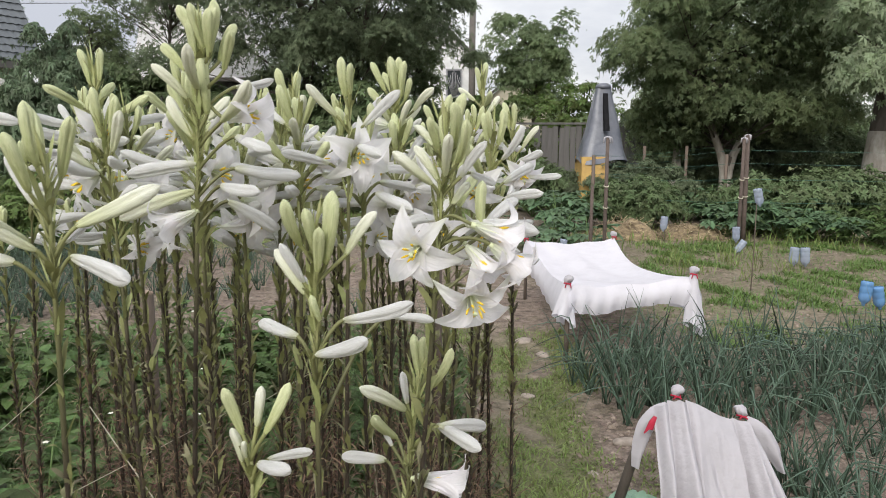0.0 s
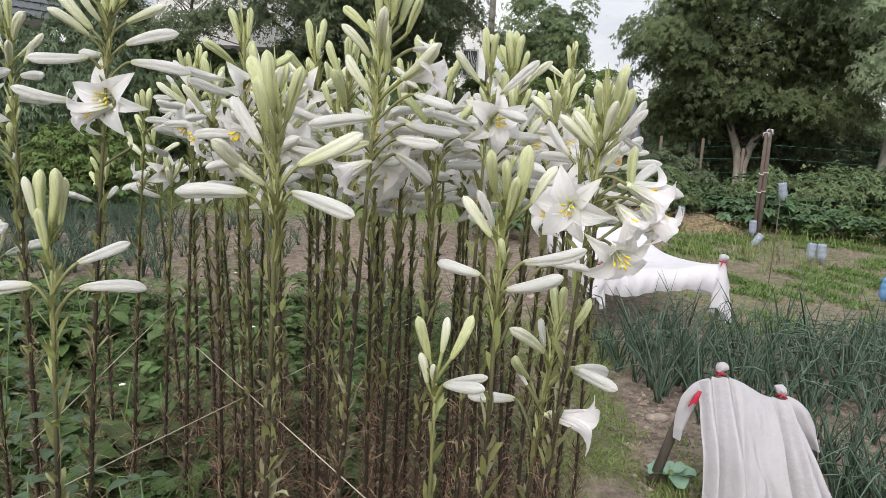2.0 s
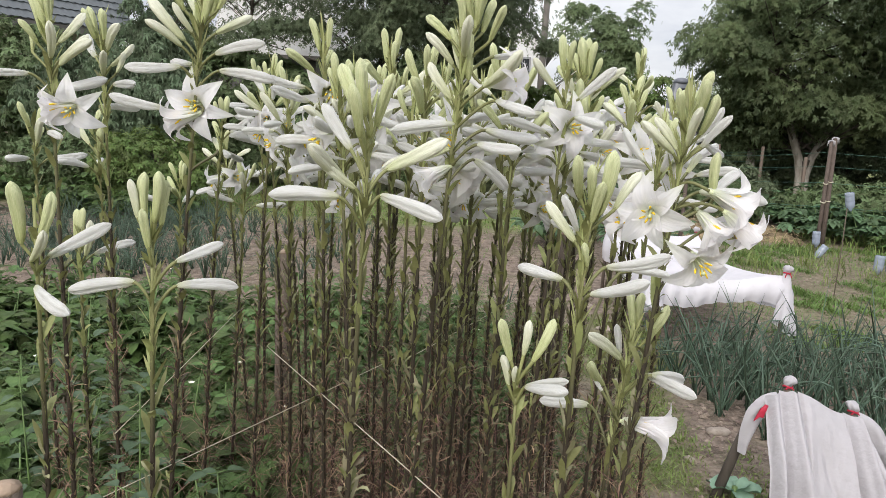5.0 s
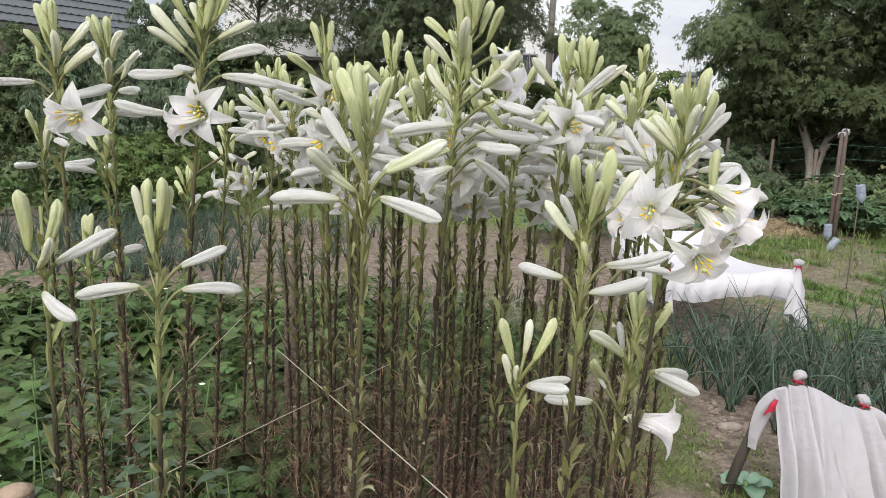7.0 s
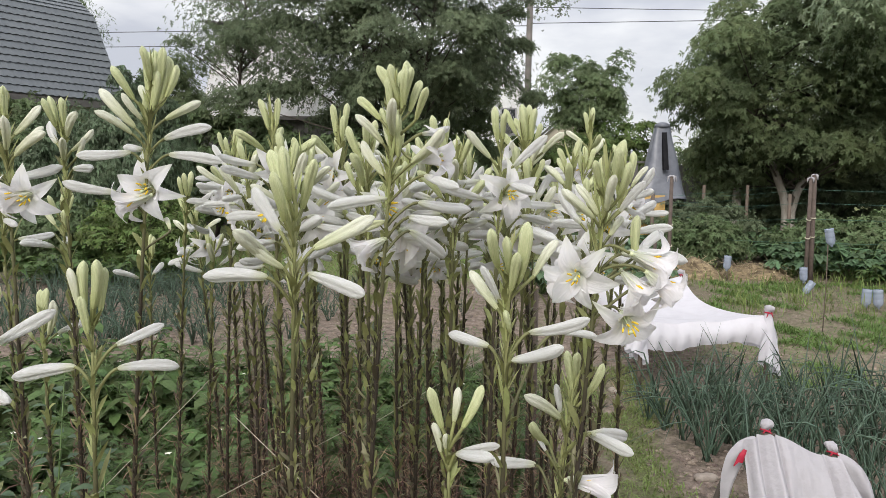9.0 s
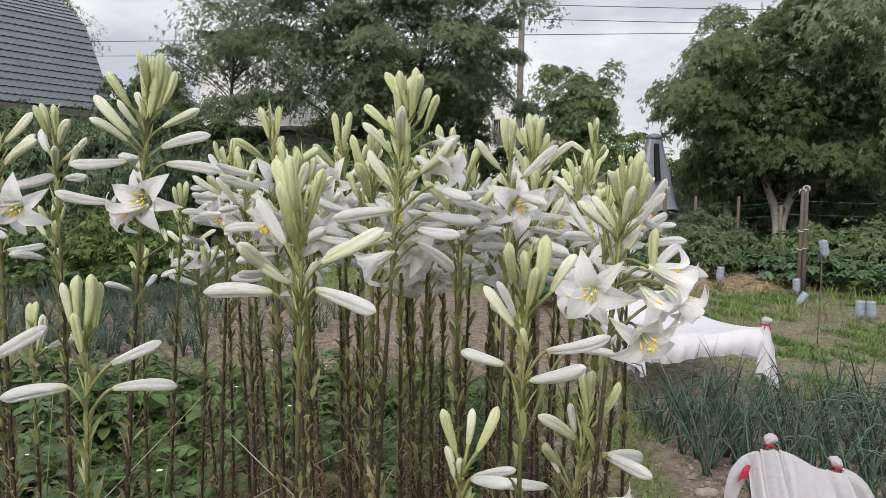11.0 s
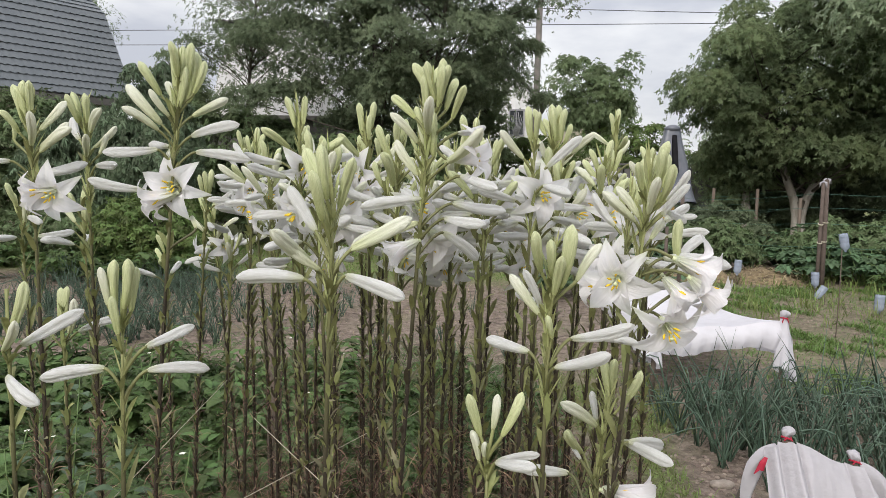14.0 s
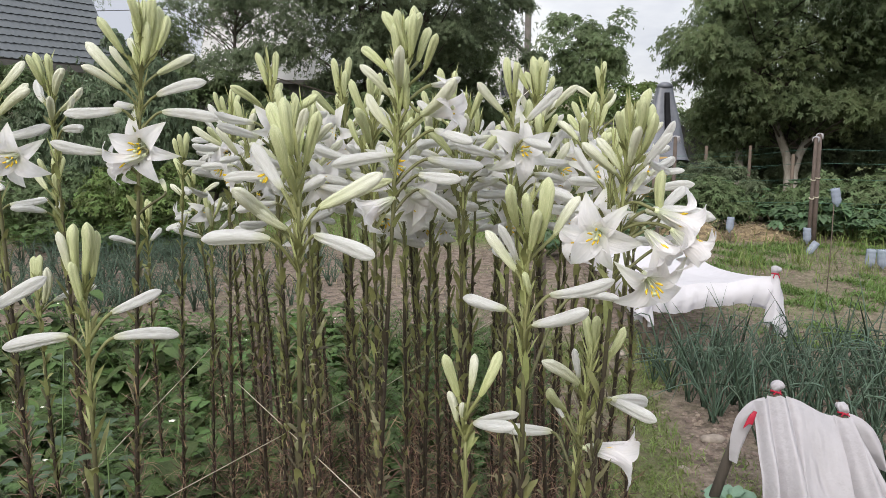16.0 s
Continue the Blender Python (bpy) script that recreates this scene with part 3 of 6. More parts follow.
def lily(x, y, h, dx, buds, flowers=(), r_stem=0.0043, dy=0.0, label=LILY_LABEL, more=0):
    """A lily rooted at (x, y), h high to the end of its stem, leaning dx at the top. Buds: drop from the top of the head and
    offset from the stem in cm, azimuth and rise in degrees, length in cm, ripeness, set-back in cm. Flowers: drop, offset, azimuth, rise, form."""
    root = thing("lily", (x, y, height(x, y)), label, "lily", "lilies in the patch")
    h -= height(x, y)
    apex = h + 0.03
    t = np.linspace(0, 1, 14)
    bend = rng.normal(0, 0.006, 2)
    wig = lambda s: np.stack([dx * (0.55 * s + 0.45 * s * s) + bend[0] * np.sin(math.pi * s), dy * s + bend[1] * np.sin(math.pi * s), h * s], axis=-1)
    g = Geo().tube(wig(t), r_stem * (1.08 - 0.62 * t ** 2), 9)
    stem_at = lambda z: wig(np.array(min(max(z / h, 0), 1.0)))
    bracts_b, bracts_d = [], []
    # further young buds round the back of the head
    turn = rng.uniform(0, 360)
    buds = list(buds) + [(rng.uniform(5.5, 8.5) if k % 2 else rng.uniform(9, 14), 1.3 * math.cos(radians(turn + 137 * k)), turn + 137 * k, rng.uniform(64, 82) if k % 2 else rng.uniform(38, 60), rng.uniform(5.5, 7.2), "g" if k % 2 else "h") for k in range(more)]
    for drop, off, az, el, length, kind, *back in buds:
        d = way(az, el)
        z = apex - drop / 100
        base = stem_at(z) + np.array([off / 100, 0, 0])
        base[2] = z
        base[1] += back[0] / 100 if back else 0.25 * d[1] * length / 100 + 0.3 * abs(off) / 100 * d[1]
        reach = np.linalg.norm(base[:2] - stem_at(z)[:2])
        foot = stem_at(z - 0.018 - (0.75 if back else 0.45) * reach)
        out = base - foot
        g.tube(curve_points(foot, np.array([out[0] * 0.35, out[1] * 0.35, 0.42 * abs(out[2]) + 0.004]), d * 0.22 * np.linalg.norm(out), base + d * 0.003), np.linspace(0.0021, 0.0024, 7), 6)
        s = length / 100
        w = min(s, 0.092) * (1.0 if s > 0.05 else 1.15)
        part("bud", BUDS[kind], None, root, at=aim(base, d, (w, w, s), rng.uniform(0, 6.28)))
        bracts_b.append(foot), bracts_d.append(way(az + rng.uniform(-40, 40), 55))
    for drop, off, az, el, form in flowers:
        d = way(az, el)
        z = apex - drop / 100
        size = rng.uniform(0.96, 1.10)
        c = stem_at(z) + np.array([off / 100, 0, 0])
        c[2] = z
        base = c - d * 0.035 * size
        base[1] -= 0.012
        foot = stem_at(z - 0.005 + 0.02)
        g.tube(curve_points(foot, np.array([0, 0, 0.02]) + 0.3 * (base - foot), d * 0.02, base), np.linspace(0.0021, 0.0027, 7), 6)
        flower(root, base, d, form, size, rng.uniform(0, 6.28))
        bracts_b.append(foot), bracts_d.append(way(az, 50))
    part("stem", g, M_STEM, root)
    # fresh leaves on the upper stem, pressed upwards
    def leaves(name, mat, z0, z1, n, length, width, el, droop):
        zz = np.linspace(z0, z1, n) + rng.uniform(-0.008, 0.008, n)
        az = np.arange(n) * 137.5 + rng.uniform(0, 360)
        b = np.array([stem_at(z) for z in zz])
        e = rng.uniform(*el, n)
        d = np.array([way(a, c) for a, c in zip(az, e)])
        b = b + d * 0.004
        return b, d, rng.uniform(*length, n), rng.uniform(*width, n), rng.uniform(*droop, n)
    top = leaves("leaf", M_LEAF, h * (0.30 if y < 1.1 else 0.5), h - 0.03, int(h * (34 if y < 1.1 else 36)), (0.030, 0.058), (0.007, 0.013), (58, 84), (-0.15, 0.5))
    bb, bd = np.array(bracts_b), np.array(bracts_d)
    extra = (bb, bd, rng.uniform(0.02, 0.034, len(bb)), rng.uniform(0.006, 0.010, len(bb)), rng.uniform(-0.1, 0.2, len(bb)))
    allb = [np.concatenate([a, c]) for a, c in zip(top, extra)]
    v, f = strips(*allb, rng, 4, 0.5)
    part("upper_leaves", Geo().add(v, f), M_LEAF, root)
    if len(buds) > 7:
        thatch = leaves("bract", M_BRACT, h - 0.20, h - 0.01, 4 * len(buds), (0.022, 0.050), (0.0028, 0.0050), (62, 88), (-0.2, 0.1))
        v, f = strips(*thatch, rng, 3, 0.5)
        part("bract_tuft", Geo().add(v, f), M_BRACT, root)
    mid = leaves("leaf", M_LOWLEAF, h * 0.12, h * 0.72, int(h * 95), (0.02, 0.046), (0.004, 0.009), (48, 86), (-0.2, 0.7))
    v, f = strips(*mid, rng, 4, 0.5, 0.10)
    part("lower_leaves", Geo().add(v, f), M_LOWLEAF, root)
    dry = leaves("leaf", M_DRYLEAF, 0.02, h * 0.58, int(h * 210), (0.018, 0.050), (0.0012, 0.0032), (5, 82), (-0.4, 0.8))
    low = leaves("leaf", M_DRYLEAF, 0.02, h * 0.33, int(h * 170), (0.03, 0.085), (0.0011, 0.0028), (-25, 75), (-0.5, 0.9))
    dry = [np.concatenate([a, c]) for a, c in zip(dry, low)]
    v, f = strips(*dry, rng, 4, 0.6, 0.10)
    part("withered_leaves", Geo().add(v, f), M_DRYLEAF, root)
    return root


def wild_lily(x, y, h, dx, rich=1.0, seed=None, dy=0.0, small=False, back=False):
    """A lily whose head is grown by chance: upright green buds on top, paler ones spreading below, open flowers lowest."""
    r = np.random.default_rng(int(abs(x * 7919 + y * 104729 + h * 1299)) if seed is None else seed)
    buds, turn = [], r.uniform(0, 360)
    n_top, n_mid, n_low = (3, 2, 2) if small else (int(r.integers(2, 4)), int(r.integers(2, 5)), int(r.integers(6, 10) * rich))
    for i in range(n_top):
        az = turn + i * 137
        buds.append((5.0 + 1.2 * r.uniform(0, 1) + 0.6 * i, 0.9 * math.cos(radians(az)), az, r.uniform(66, 86), r.uniform(5.0, 6.8), "g"))
    for i in range(n_mid):
        az = turn + 70 + i * 137
        buds.append((9 + 1.4 * i, 2.2 * math.cos(radians(az)), az, r.uniform(28, 55), r.uniform(6.3, 8.0), r.choice(["g", "h", "w"])))
    for i in range(n_low):
        az = turn + 20 + i * 137
        buds.append((12.5 + 1.1 * i + r.uniform(-1, 1), 3.4 * math.cos(radians(az)), az, r.uniform(-18, 22), r.uniform(7.6, 9.2), "w"))
    flowers = []
    if not small:
        for i in range(int(r.integers(1, 4) * rich + 0.3)):
            az = r.uniform(-170, -10) if r.uniform() < 0.75 else r.uniform(0, 360)
            flowers.append((15 + 2.2 * i + r.uniform(-1.5, 1.5), 5.2 * math.cos(radians(az)), az, r.uniform(-35, 5), r.choice(["s", "s", "t"])))
    return lily(x, y, h, dx, buds, flowers, 0.0038 if small else 0.0043, dy)


lily(-0.382, 0.90, 1.439, 0.077,
     [(5.7, 0.5, 174, 61, 6.8, "g"), (5.3, 0.4, 126, 60, 6.4, "g"), (5.3, 0.7, -132, 72, 5.8, "g"), (5.3, 0.9, 94, 62, 6.3, "g"), (5.7, 1.4, -66, 74, 5.5, "g"), (6.6, 2.1, 61, 58, 6, "g"), (7.9, 3.4, -53, 54, 5.5, "g"), (7.7, -2.1, 145, 35, 6.2, "g"), (13.3, 1.1, -169, 86, 7.6, "g"), (10.2, -0.6, 123, 56, 5.4, "g"), (14.2, 3.4, -43, 35, 8.2, "h"), (16.1, -0.8, 149, 50, 7.1, "h"), (9.7, 4, 38, 14, 5.6, "w"), (16, 5.4, -38, -14, 7.2, "w"), (20.1, 4.3, 20, -7, 8.8, "w"), (22.2, 3.6, -37, -3, 7.8, "w"), (19.5, 0.1, 180, -9, 9.7, "w"), (23, -0.3, 180, -21, 10.8, "h"), (24.5, 3.3, 46, -33, 8.8, "w")],
     [(27.2, -3, -160, -25, "t"), (13.3, 7, -20, 5, "t")], more=6)
lily(-0.440, 0.712, 1.290, 0.034,
     [(4.5, -1.9, 130, 52, 8.4, "g", 2), (7.0, -0.7, -108, 68, 6.6, "g", -2), (4.5, -0.6, -167, 84, 6.8, "g", -0.7), (5.7, 0.3, -29, 69, 6.9, "g", 2), (8.6, -2.5, 147, 47, 7.8, "w", 2), (12.4, -2.6, -114, 33, 8.3, "h", 0.3), (10.7, 2.1, 35, 25, 9.6, "h", 1), (14, -2.8, 160, -4, 10.6, "w", -2), (13.8, 1.7, -32, -11, 9.7, "w", 0.5), (12.7, 0.1, 84, 21, 4.3, "w", 2)],
     [], more=1)
lily(-0.155, 0.735, 1.215, 0.017,
     [(5.3, -1.3, -108, 60, 6.1, "g"), (7.4, 1.2, -43, 80, 8.2, "g"), (6, 0.1, -103, 66, 5.4, "g"), (6.6, 3.2, 31, 50, 6, "h"), (9.5, -1.1, -158, 61, 5.2, "w"), (9.9, -0.6, 141, 16, 4.8, "w"), (13.8, 0.5, -134, 71, 3.4, "g"), (15.8, -2.2, 137, 3, 7.5, "w", 1.1), (16.4, 0.6, -35, 22, 7.7, "w", -3.7), (13.8, 2.8, 0, 15, 8.1, "w", 0.7), (15.6, 7.5, -8, -4, 5.4, "w", 9.2)],
     [], more=2)
lily(-0.090, 0.87, 1.326, 0.096,
     [(6.4, -0.9, -120, 60, 4.5, "g"), (6.4, -0.1, 95, 65, 5, "g"), (8.1, 1.6, -71, 62, 6.1, "g"), (10.3, -0.6, 149, 50, 5.7, "h"), (9.8, 2.1, -31, 50, 5.8, "w"), (13.4, 1.3, 48, 36, 4.5, "h"), (16.8, 5.4, 68, 87, 6.6, "g"), (16.4, 5.7, 42, 26, 7.4, "w"), (15.8, 3.1, 0, -7, 9.6, "w"), (20.6, 7.2, 37, -7, 8.4, "w"), (6.4, 0.8, -89, 63, 6.3, "g"), (9.2, 3.1, 39, -19, 5.2, "w")],
     [(19.3, -3.4, -110, -8, "s"), (26.5, 5.4, -75, -28, "s"), (17.0, 7.6, 18, -22, "t"), (20.4, 9.6, 8, -38, "t"), (20.8, 5.9, -35, -42, "t")], more=4)
lily(-0.110, 0.88, 0.985, 0.077,
     [(3.2, 0, 121, 75, 5.9, "g", 1), (3.2, 0.8, -93, 74, 6.1, "g", 2), (4.4, 1.9, 5, 64, 6.2, "g", -0), (7.5, -1.3, -148, 33, 8.3, "h", -0.3), (13.1, -2.2, -127, 45, 7, "g", 3.2), (10, 3.2, -51, -4, 9.1, "w", 0.9), (9.1, 3.3, 49, -19, 10.9, "w", -1.8), (17.1, -3.6, 142, -13, 9.7, "w", 4.8), (7.2, -1.2, 120, 72, 4.6, "w", 1), (13.5, -2.6, 140, 50, 3.2, "w", 1)],
     [(17.4, 4.0, -5, -6, "b")], dy=0.02)
lily(-0.225, 0.715, 0.955, 0.014,
     [(0.2, -0.9, -151, 72, 6, "g", 0.4), (-0.2, 1.7, 39, 59, 6.1, "g", -0.4), (3.3, -1, -172, 75, 4.2, "h", 0.1), (3.8, 1.2, -10, 14, 5.6, "w", 2), (2.9, 1, -47, 14, 7.2, "w", -0.8), (-0.6, 0.6, 60, 78, 4.6, "h", 0.6), (2.6, -0.4, -80, 70, 2.6, "h", -0.4)],
     [])
lily(-0.853, 1.05, 1.495, 0.099,
     [(9.8, -0.3, 122, 78, 10.1, "g"), (9.3, 0.5, 92, 86, 9.4, "g"), (9.8, 1.4, 58, 78, 9.3, "g"), (8.2, 2.4, 44, 71, 6.3, "g"), (10.8, 0.3, -20, 77, 7.3, "g"), (11.4, -1, 106, 73, 3.6, "g"), (8.7, -2.8, -165, 58, 6.8, "g"), (13.5, -2.6, 180, 48, 9.2, "h"), (14.6, -2.3, -136, 30, 6.9, "h"), (11.9, 2, 43, 29, 7.5, "h"), (15.4, 2.8, 0, 13, 9, "w"), (18.1, 3.8, 0, -8, 9.9, "w"), (17.8, -2.4, -157, -4, 8.8, "w"), (17.2, -1.6, 143, 5, 7, "w"), (24.8, -4.8, -161, 12, 8.8, "w"), (31.7, 4.3, 132, 37, 3.6, "h")],
     [(24.2, 0.2, -95, -10, "s"), (26.6, -2.2, -170, -20, "t")], more=4)
lily(-0.693, 0.715, 1.115, 0.012,
     [(1.1, -1.8, -153, 80, 5.2, "h", 0), (1.6, -1.1, 102, 86, 6.5, "g", 0.4), (1.4, 0.4, -24, 82, 6.7, "g", -0.3), (1.9, 1.0, 30, 82, 6.0, "g", 0.3), (4.6, 0, -131, 82, 5.2, "g", -1.0), (6.5, 2.4, 47, 17, 6.9, "w", 1.2), (9.6, 2.6, 32, -6, 7.9, "w", 1.2), (9.2, -2.4, 178, -12, 9.5, "w")],
     [])
lily(-1.001, 1.03, 1.433, -0.016,
     [(6.6, -0.8, 138, 84, 6.6, "g"), (6.5, 0.3, -71, 86, 6.3, "g"), (9.2, -1.6, -139, 53, 4.6, "g"), (8.7, 1, 45, 52, 7, "h"), (12.4, 1.9, -14, 29, 8.2, "h"), (16.4, -0.3, 23, 16, 8.8, "w"), (14, -2.7, -143, -3, 6.5, "w"), (10.3, -3.6, 130, 65, 3.5, "g"), (23.7, -0.5, -37, -7, 6.1, "w")],
     [(20.1, 3.4, -75, -18, "s"), (19.4, 0.9, -150, -10, "t")], more=3)
lily(-1.061, 1.26, 1.438, 0.001,
     [(6.2, -0.9, -114, 65, 6.3, "g"), (6.2, 0.1, -148, 89, 6.3, "g"), (6.2, 0.8, -60, 73, 5.9, "g"), (9.4, -2.4, 132, 37, 8.4, "w"), (8.1, 2, -42, 33, 8.2, "h"), (12.5, 2.5, 34, 72, 4.7, "h"), (14.8, 3.1, -37, 0, 8.6, "w"), (19, -2.1, 37, -3, 7.8, "w")],
     [], more=3)
lily(-0.846, 0.72, 1.152, 0.006,
     [(8.9, -0, 45, 75, 7, "g"), (9, -1.6, -88, 79, 8.4, "g"), (11.2, -0.5, -31, 50, 6, "h"), (10.8, 0.7, 33, 29, 8.8, "w"), (14.2, 0.5, -31, -13, 8.8, "w")],
     [])
lily(-1.109, 1.27, 1.032, -0.022,
     [(7.6, -0.8, 94, 84, 7.4, "g"), (7.6, 0.5, 86, 82, 7.7, "g"), (10, 1.6, -36, 71, 8.5, "h"), (10, 2.2, 34, 15, 8.8, "w"), (11.4, -1.7, -146, 66, 3.4, "g")],
     [])
lily(-0.034, 1.35, 1.428, -0.064,
     [(7.1, 0.7, -161, 81, 7.7, "g"), (7.1, 1.1, 67, 88, 7.6, "g"), (7.1, 1.7, -60, 77, 6.8, "g"), (7.8, 0.4, 161, 65, 6, "g"), (7.8, 2.3, -61, 60, 4.8, "g"), (10.4, -0.6, 180, 50, 6.7, "g"), (9.7, 3.9, -46, 34, 7, "h"), (16.2, -1.4, 138, 27, 8.5, "w"), (14.2, 2.8, -49, 38, 4.8, "w"), (15.1, 3.4, 37, 2, 8, "w")],
     [(21.4, -3.5, -100, -5, "s"), (11.7, -4.2, 160, 15, "s"), (22.5, 5.8, -60, -10, "s"), (19.3, 7.8, -10, -10, "t")], more=5)
wild_lily(-0.560, 1.20, 1.432, -0.032)
wild_lily(-0.464, 1.30, 1.421, -0.016)
wild_lily(0.128, 1.74, 1.464, -0.032)
wild_lily(-0.250, 1.60, 1.380, 0.015)
wild_lily(-0.869, 1.60, 1.390, 0.049)
wild_lily(-1.010, 1.80, 1.123, 0.047, small=True)
wild_lily(-1.013, 1.60, 1.289, 0.066, small=True)
wild_lily(0.167, 1.59, 1.362, -0.010)
# lilies behind and between, filling the patch
fill = np.random.default_rng(21)
FILL = 54
for k in range(FILL):
    fy = 1.05 + 1.05 * (k + fill.uniform(0, 1)) / FILL
    fx = -0.52 * fy + 0.02 + (0.605 * fy - 0.06) * ((k * 0.618 + fill.uniform(0, 0.12)) % 1)
    wild_lily(fx, fy, fill.uniform(1.19, 1.41), fill.uniform(-0.05, 0.05) + 0.04 * (fx + 0.3), fill.uniform(0.5, 0.95), 300 + k, fill.uniform(-0.05, 0.05))
for k in range(3):
    wild_lily(fill.uniform(-1.45, -1.0), fill.uniform(1.25, 2.0), fill.uniform(1.05, 1.3), fill.uniform(-0.05, 0.02), 0.5, 400 + k, 0.0, small=True)


# ---- beds of vegetables ----
def onion_mesh(seed):
    r = np.random.default_rng(seed)
    n = int(r.integers(7, 11))
    g = Geo()
    for i in range(n):
        az, el, L = r.uniform(0, 360), r.uniform(58, 88), r.uniform(0.20, 0.45)
        d = way(az, el)
        bent = r.uniform() < 0.40
        s = np.linspace(0, 1, 10)
        out = np.array([d[0], d[1], 0]) / (np.hypot(d[0], d[1]) + 1e-6)
        p = np.outer(s, d) * L + np.outer(s ** 2.4, out) * L * r.uniform(0.02, 0.30)
        if bent:
            b0 = r.uniform(0.4, 0.75)
            k = s > b0
            p[k] += np.outer((s[k] - b0), out) * L * 0.7 - np.outer((s[k] - b0) ** 1.3, [0, 0, 1]) * L * 1.7
        p[:, :2] += r.normal(0, 0.008, 2)
        g.tube(p, np.array([0.0030, 0.0036, 0.0039, 0.0040, 0.0038, 0.0034, 0.0028, 0.0021, 0.0013, 0.0004]) * r.uniform(0.7, 1.2), 4)
    g.tube([(0, 0, -0.02), (0, 0, 0.02), (0, 0, 0.05)], [0.008, 0.007, 0.005], 7)
    return g.mesh("leaves", M_ONION)


ONIONS = [onion_mesh(50 + i) for i in range(7)]


def onion(x, y, size, k, turn, group):
    ob = new("onion_plant", ONIONS[k])
    ob.matrix_basis = pose(x, y, height(x, y), 0, 0, turn) @ Matrix.Diagonal((size, size, size, 1))
    return tagged(ob, "blue-green onion plant with hollow upright leaves", "onion", group)


r_on = np.random.default_rng(33)
rows_on = [(2.86, 0.98, 3.0), (3.03, 0.86, 3.3), (3.20, 0.80, 3.5), (3.37, 0.76, 3.6), (3.54, 0.74, 3.7), (3.71, 0.78, 3.8), (3.86, 0.92, 1.4), (3.93, 1.75, 4.0)]
for oy, ox0, ox1 in rows_on:
    for ox in np.arange(ox0, ox1, 0.118):
        onion(ox + r_on.normal(0, 0.035), oy + 0.10 * (ox - 1) + r_on.normal(0, 0.04), r_on.uniform(0.85, 1.35), int(r_on.integers(7)), r_on.uniform(0, 360), "onions beside the covered frames")
for k in range(26):
    onion(r_on.uniform(1.24, 1.95), r_on.uniform(1.75, 2.75), r_on.uniform(0.7, 1.0), int(r_on.integers(7)), r_on.uniform(0, 360), "onions beside the covered frames")
for k in range(8):
    onion(r_on.uniform(1.24, 1.45), r_on.uniform(1.95, 2.3), r_on.uniform(0.95, 1.15), int(r_on.integers(7)), r_on.uniform(0, 360), "onions beside the covered frames")


def onion_bed(places, label):
    """The onions of the far bed, too many to count, joined as stuff."""
    g = Geo()
    for x, y, size in places:
        me = ONIONS[int(r_on.integers(7))]
        v = np.empty(3 * len(me.vertices))
        me.vertices.foreach_get("co", v)
        t, v = r_on.uniform(0, 2 * math.pi), v.reshape(-1, 3) * size
        turned = np.stack([v[:, 0] * math.cos(t) - v[:, 1] * math.sin(t) + x, v[:, 0] * math.sin(t) + v[:, 1] * math.cos(t) + y, v[:, 2] + height(x, y)], 1)
        g.add(turned, [tuple(p.vertices) for p in me.polygons])
    return tagged(part("onion_bed", g, M_ONION), label, "onions", kind="stuff")


onion_bed([(r_on.uniform(-4.8, -1.6), r_on.uniform(4.9, 7.9), r_on.uniform(0.7, 1.0)) for k in range(120)]
          + [(r_on.uniform(-5.6, -2.9), r_on.uniform(4.7, 8.2), r_on.uniform(0.75, 1.1)) for k in range(150)]
          + [(r_on.uniform(-1.7, 0.2), r_on.uniform(4.5, 6.5), r_on.uniform(0.6, 0.9)) for k in range(9)], "thin blue-green onions on the far bed")


def leaf_blade(g, base, d, length, width, droop, r, tilt=0.3):
    """One broad oval leaf of six faces, added to g."""
    d = np.asarray(d, float) / np.linalg.norm(d)
    side = np.cross(d, [0, 0, 1.0])
    side /= np.linalg.norm(side) + 1e-9
    up = np.cross(side, d)
    rows = []
    for s, w in ((0, 0.12), (0.3, 0.95), (0.7, 0.80), (1.0, 0.05)):
        m = np.asarray(base) + d * length * s - np.array([0, 0, 1]) * droop * length * s * s
        rows.append([m - side * width * w / 2 + up * width * w * 0.14, m, m + side * width * w / 2 + up * width * w * 0.14])
    return g.grid(rows)


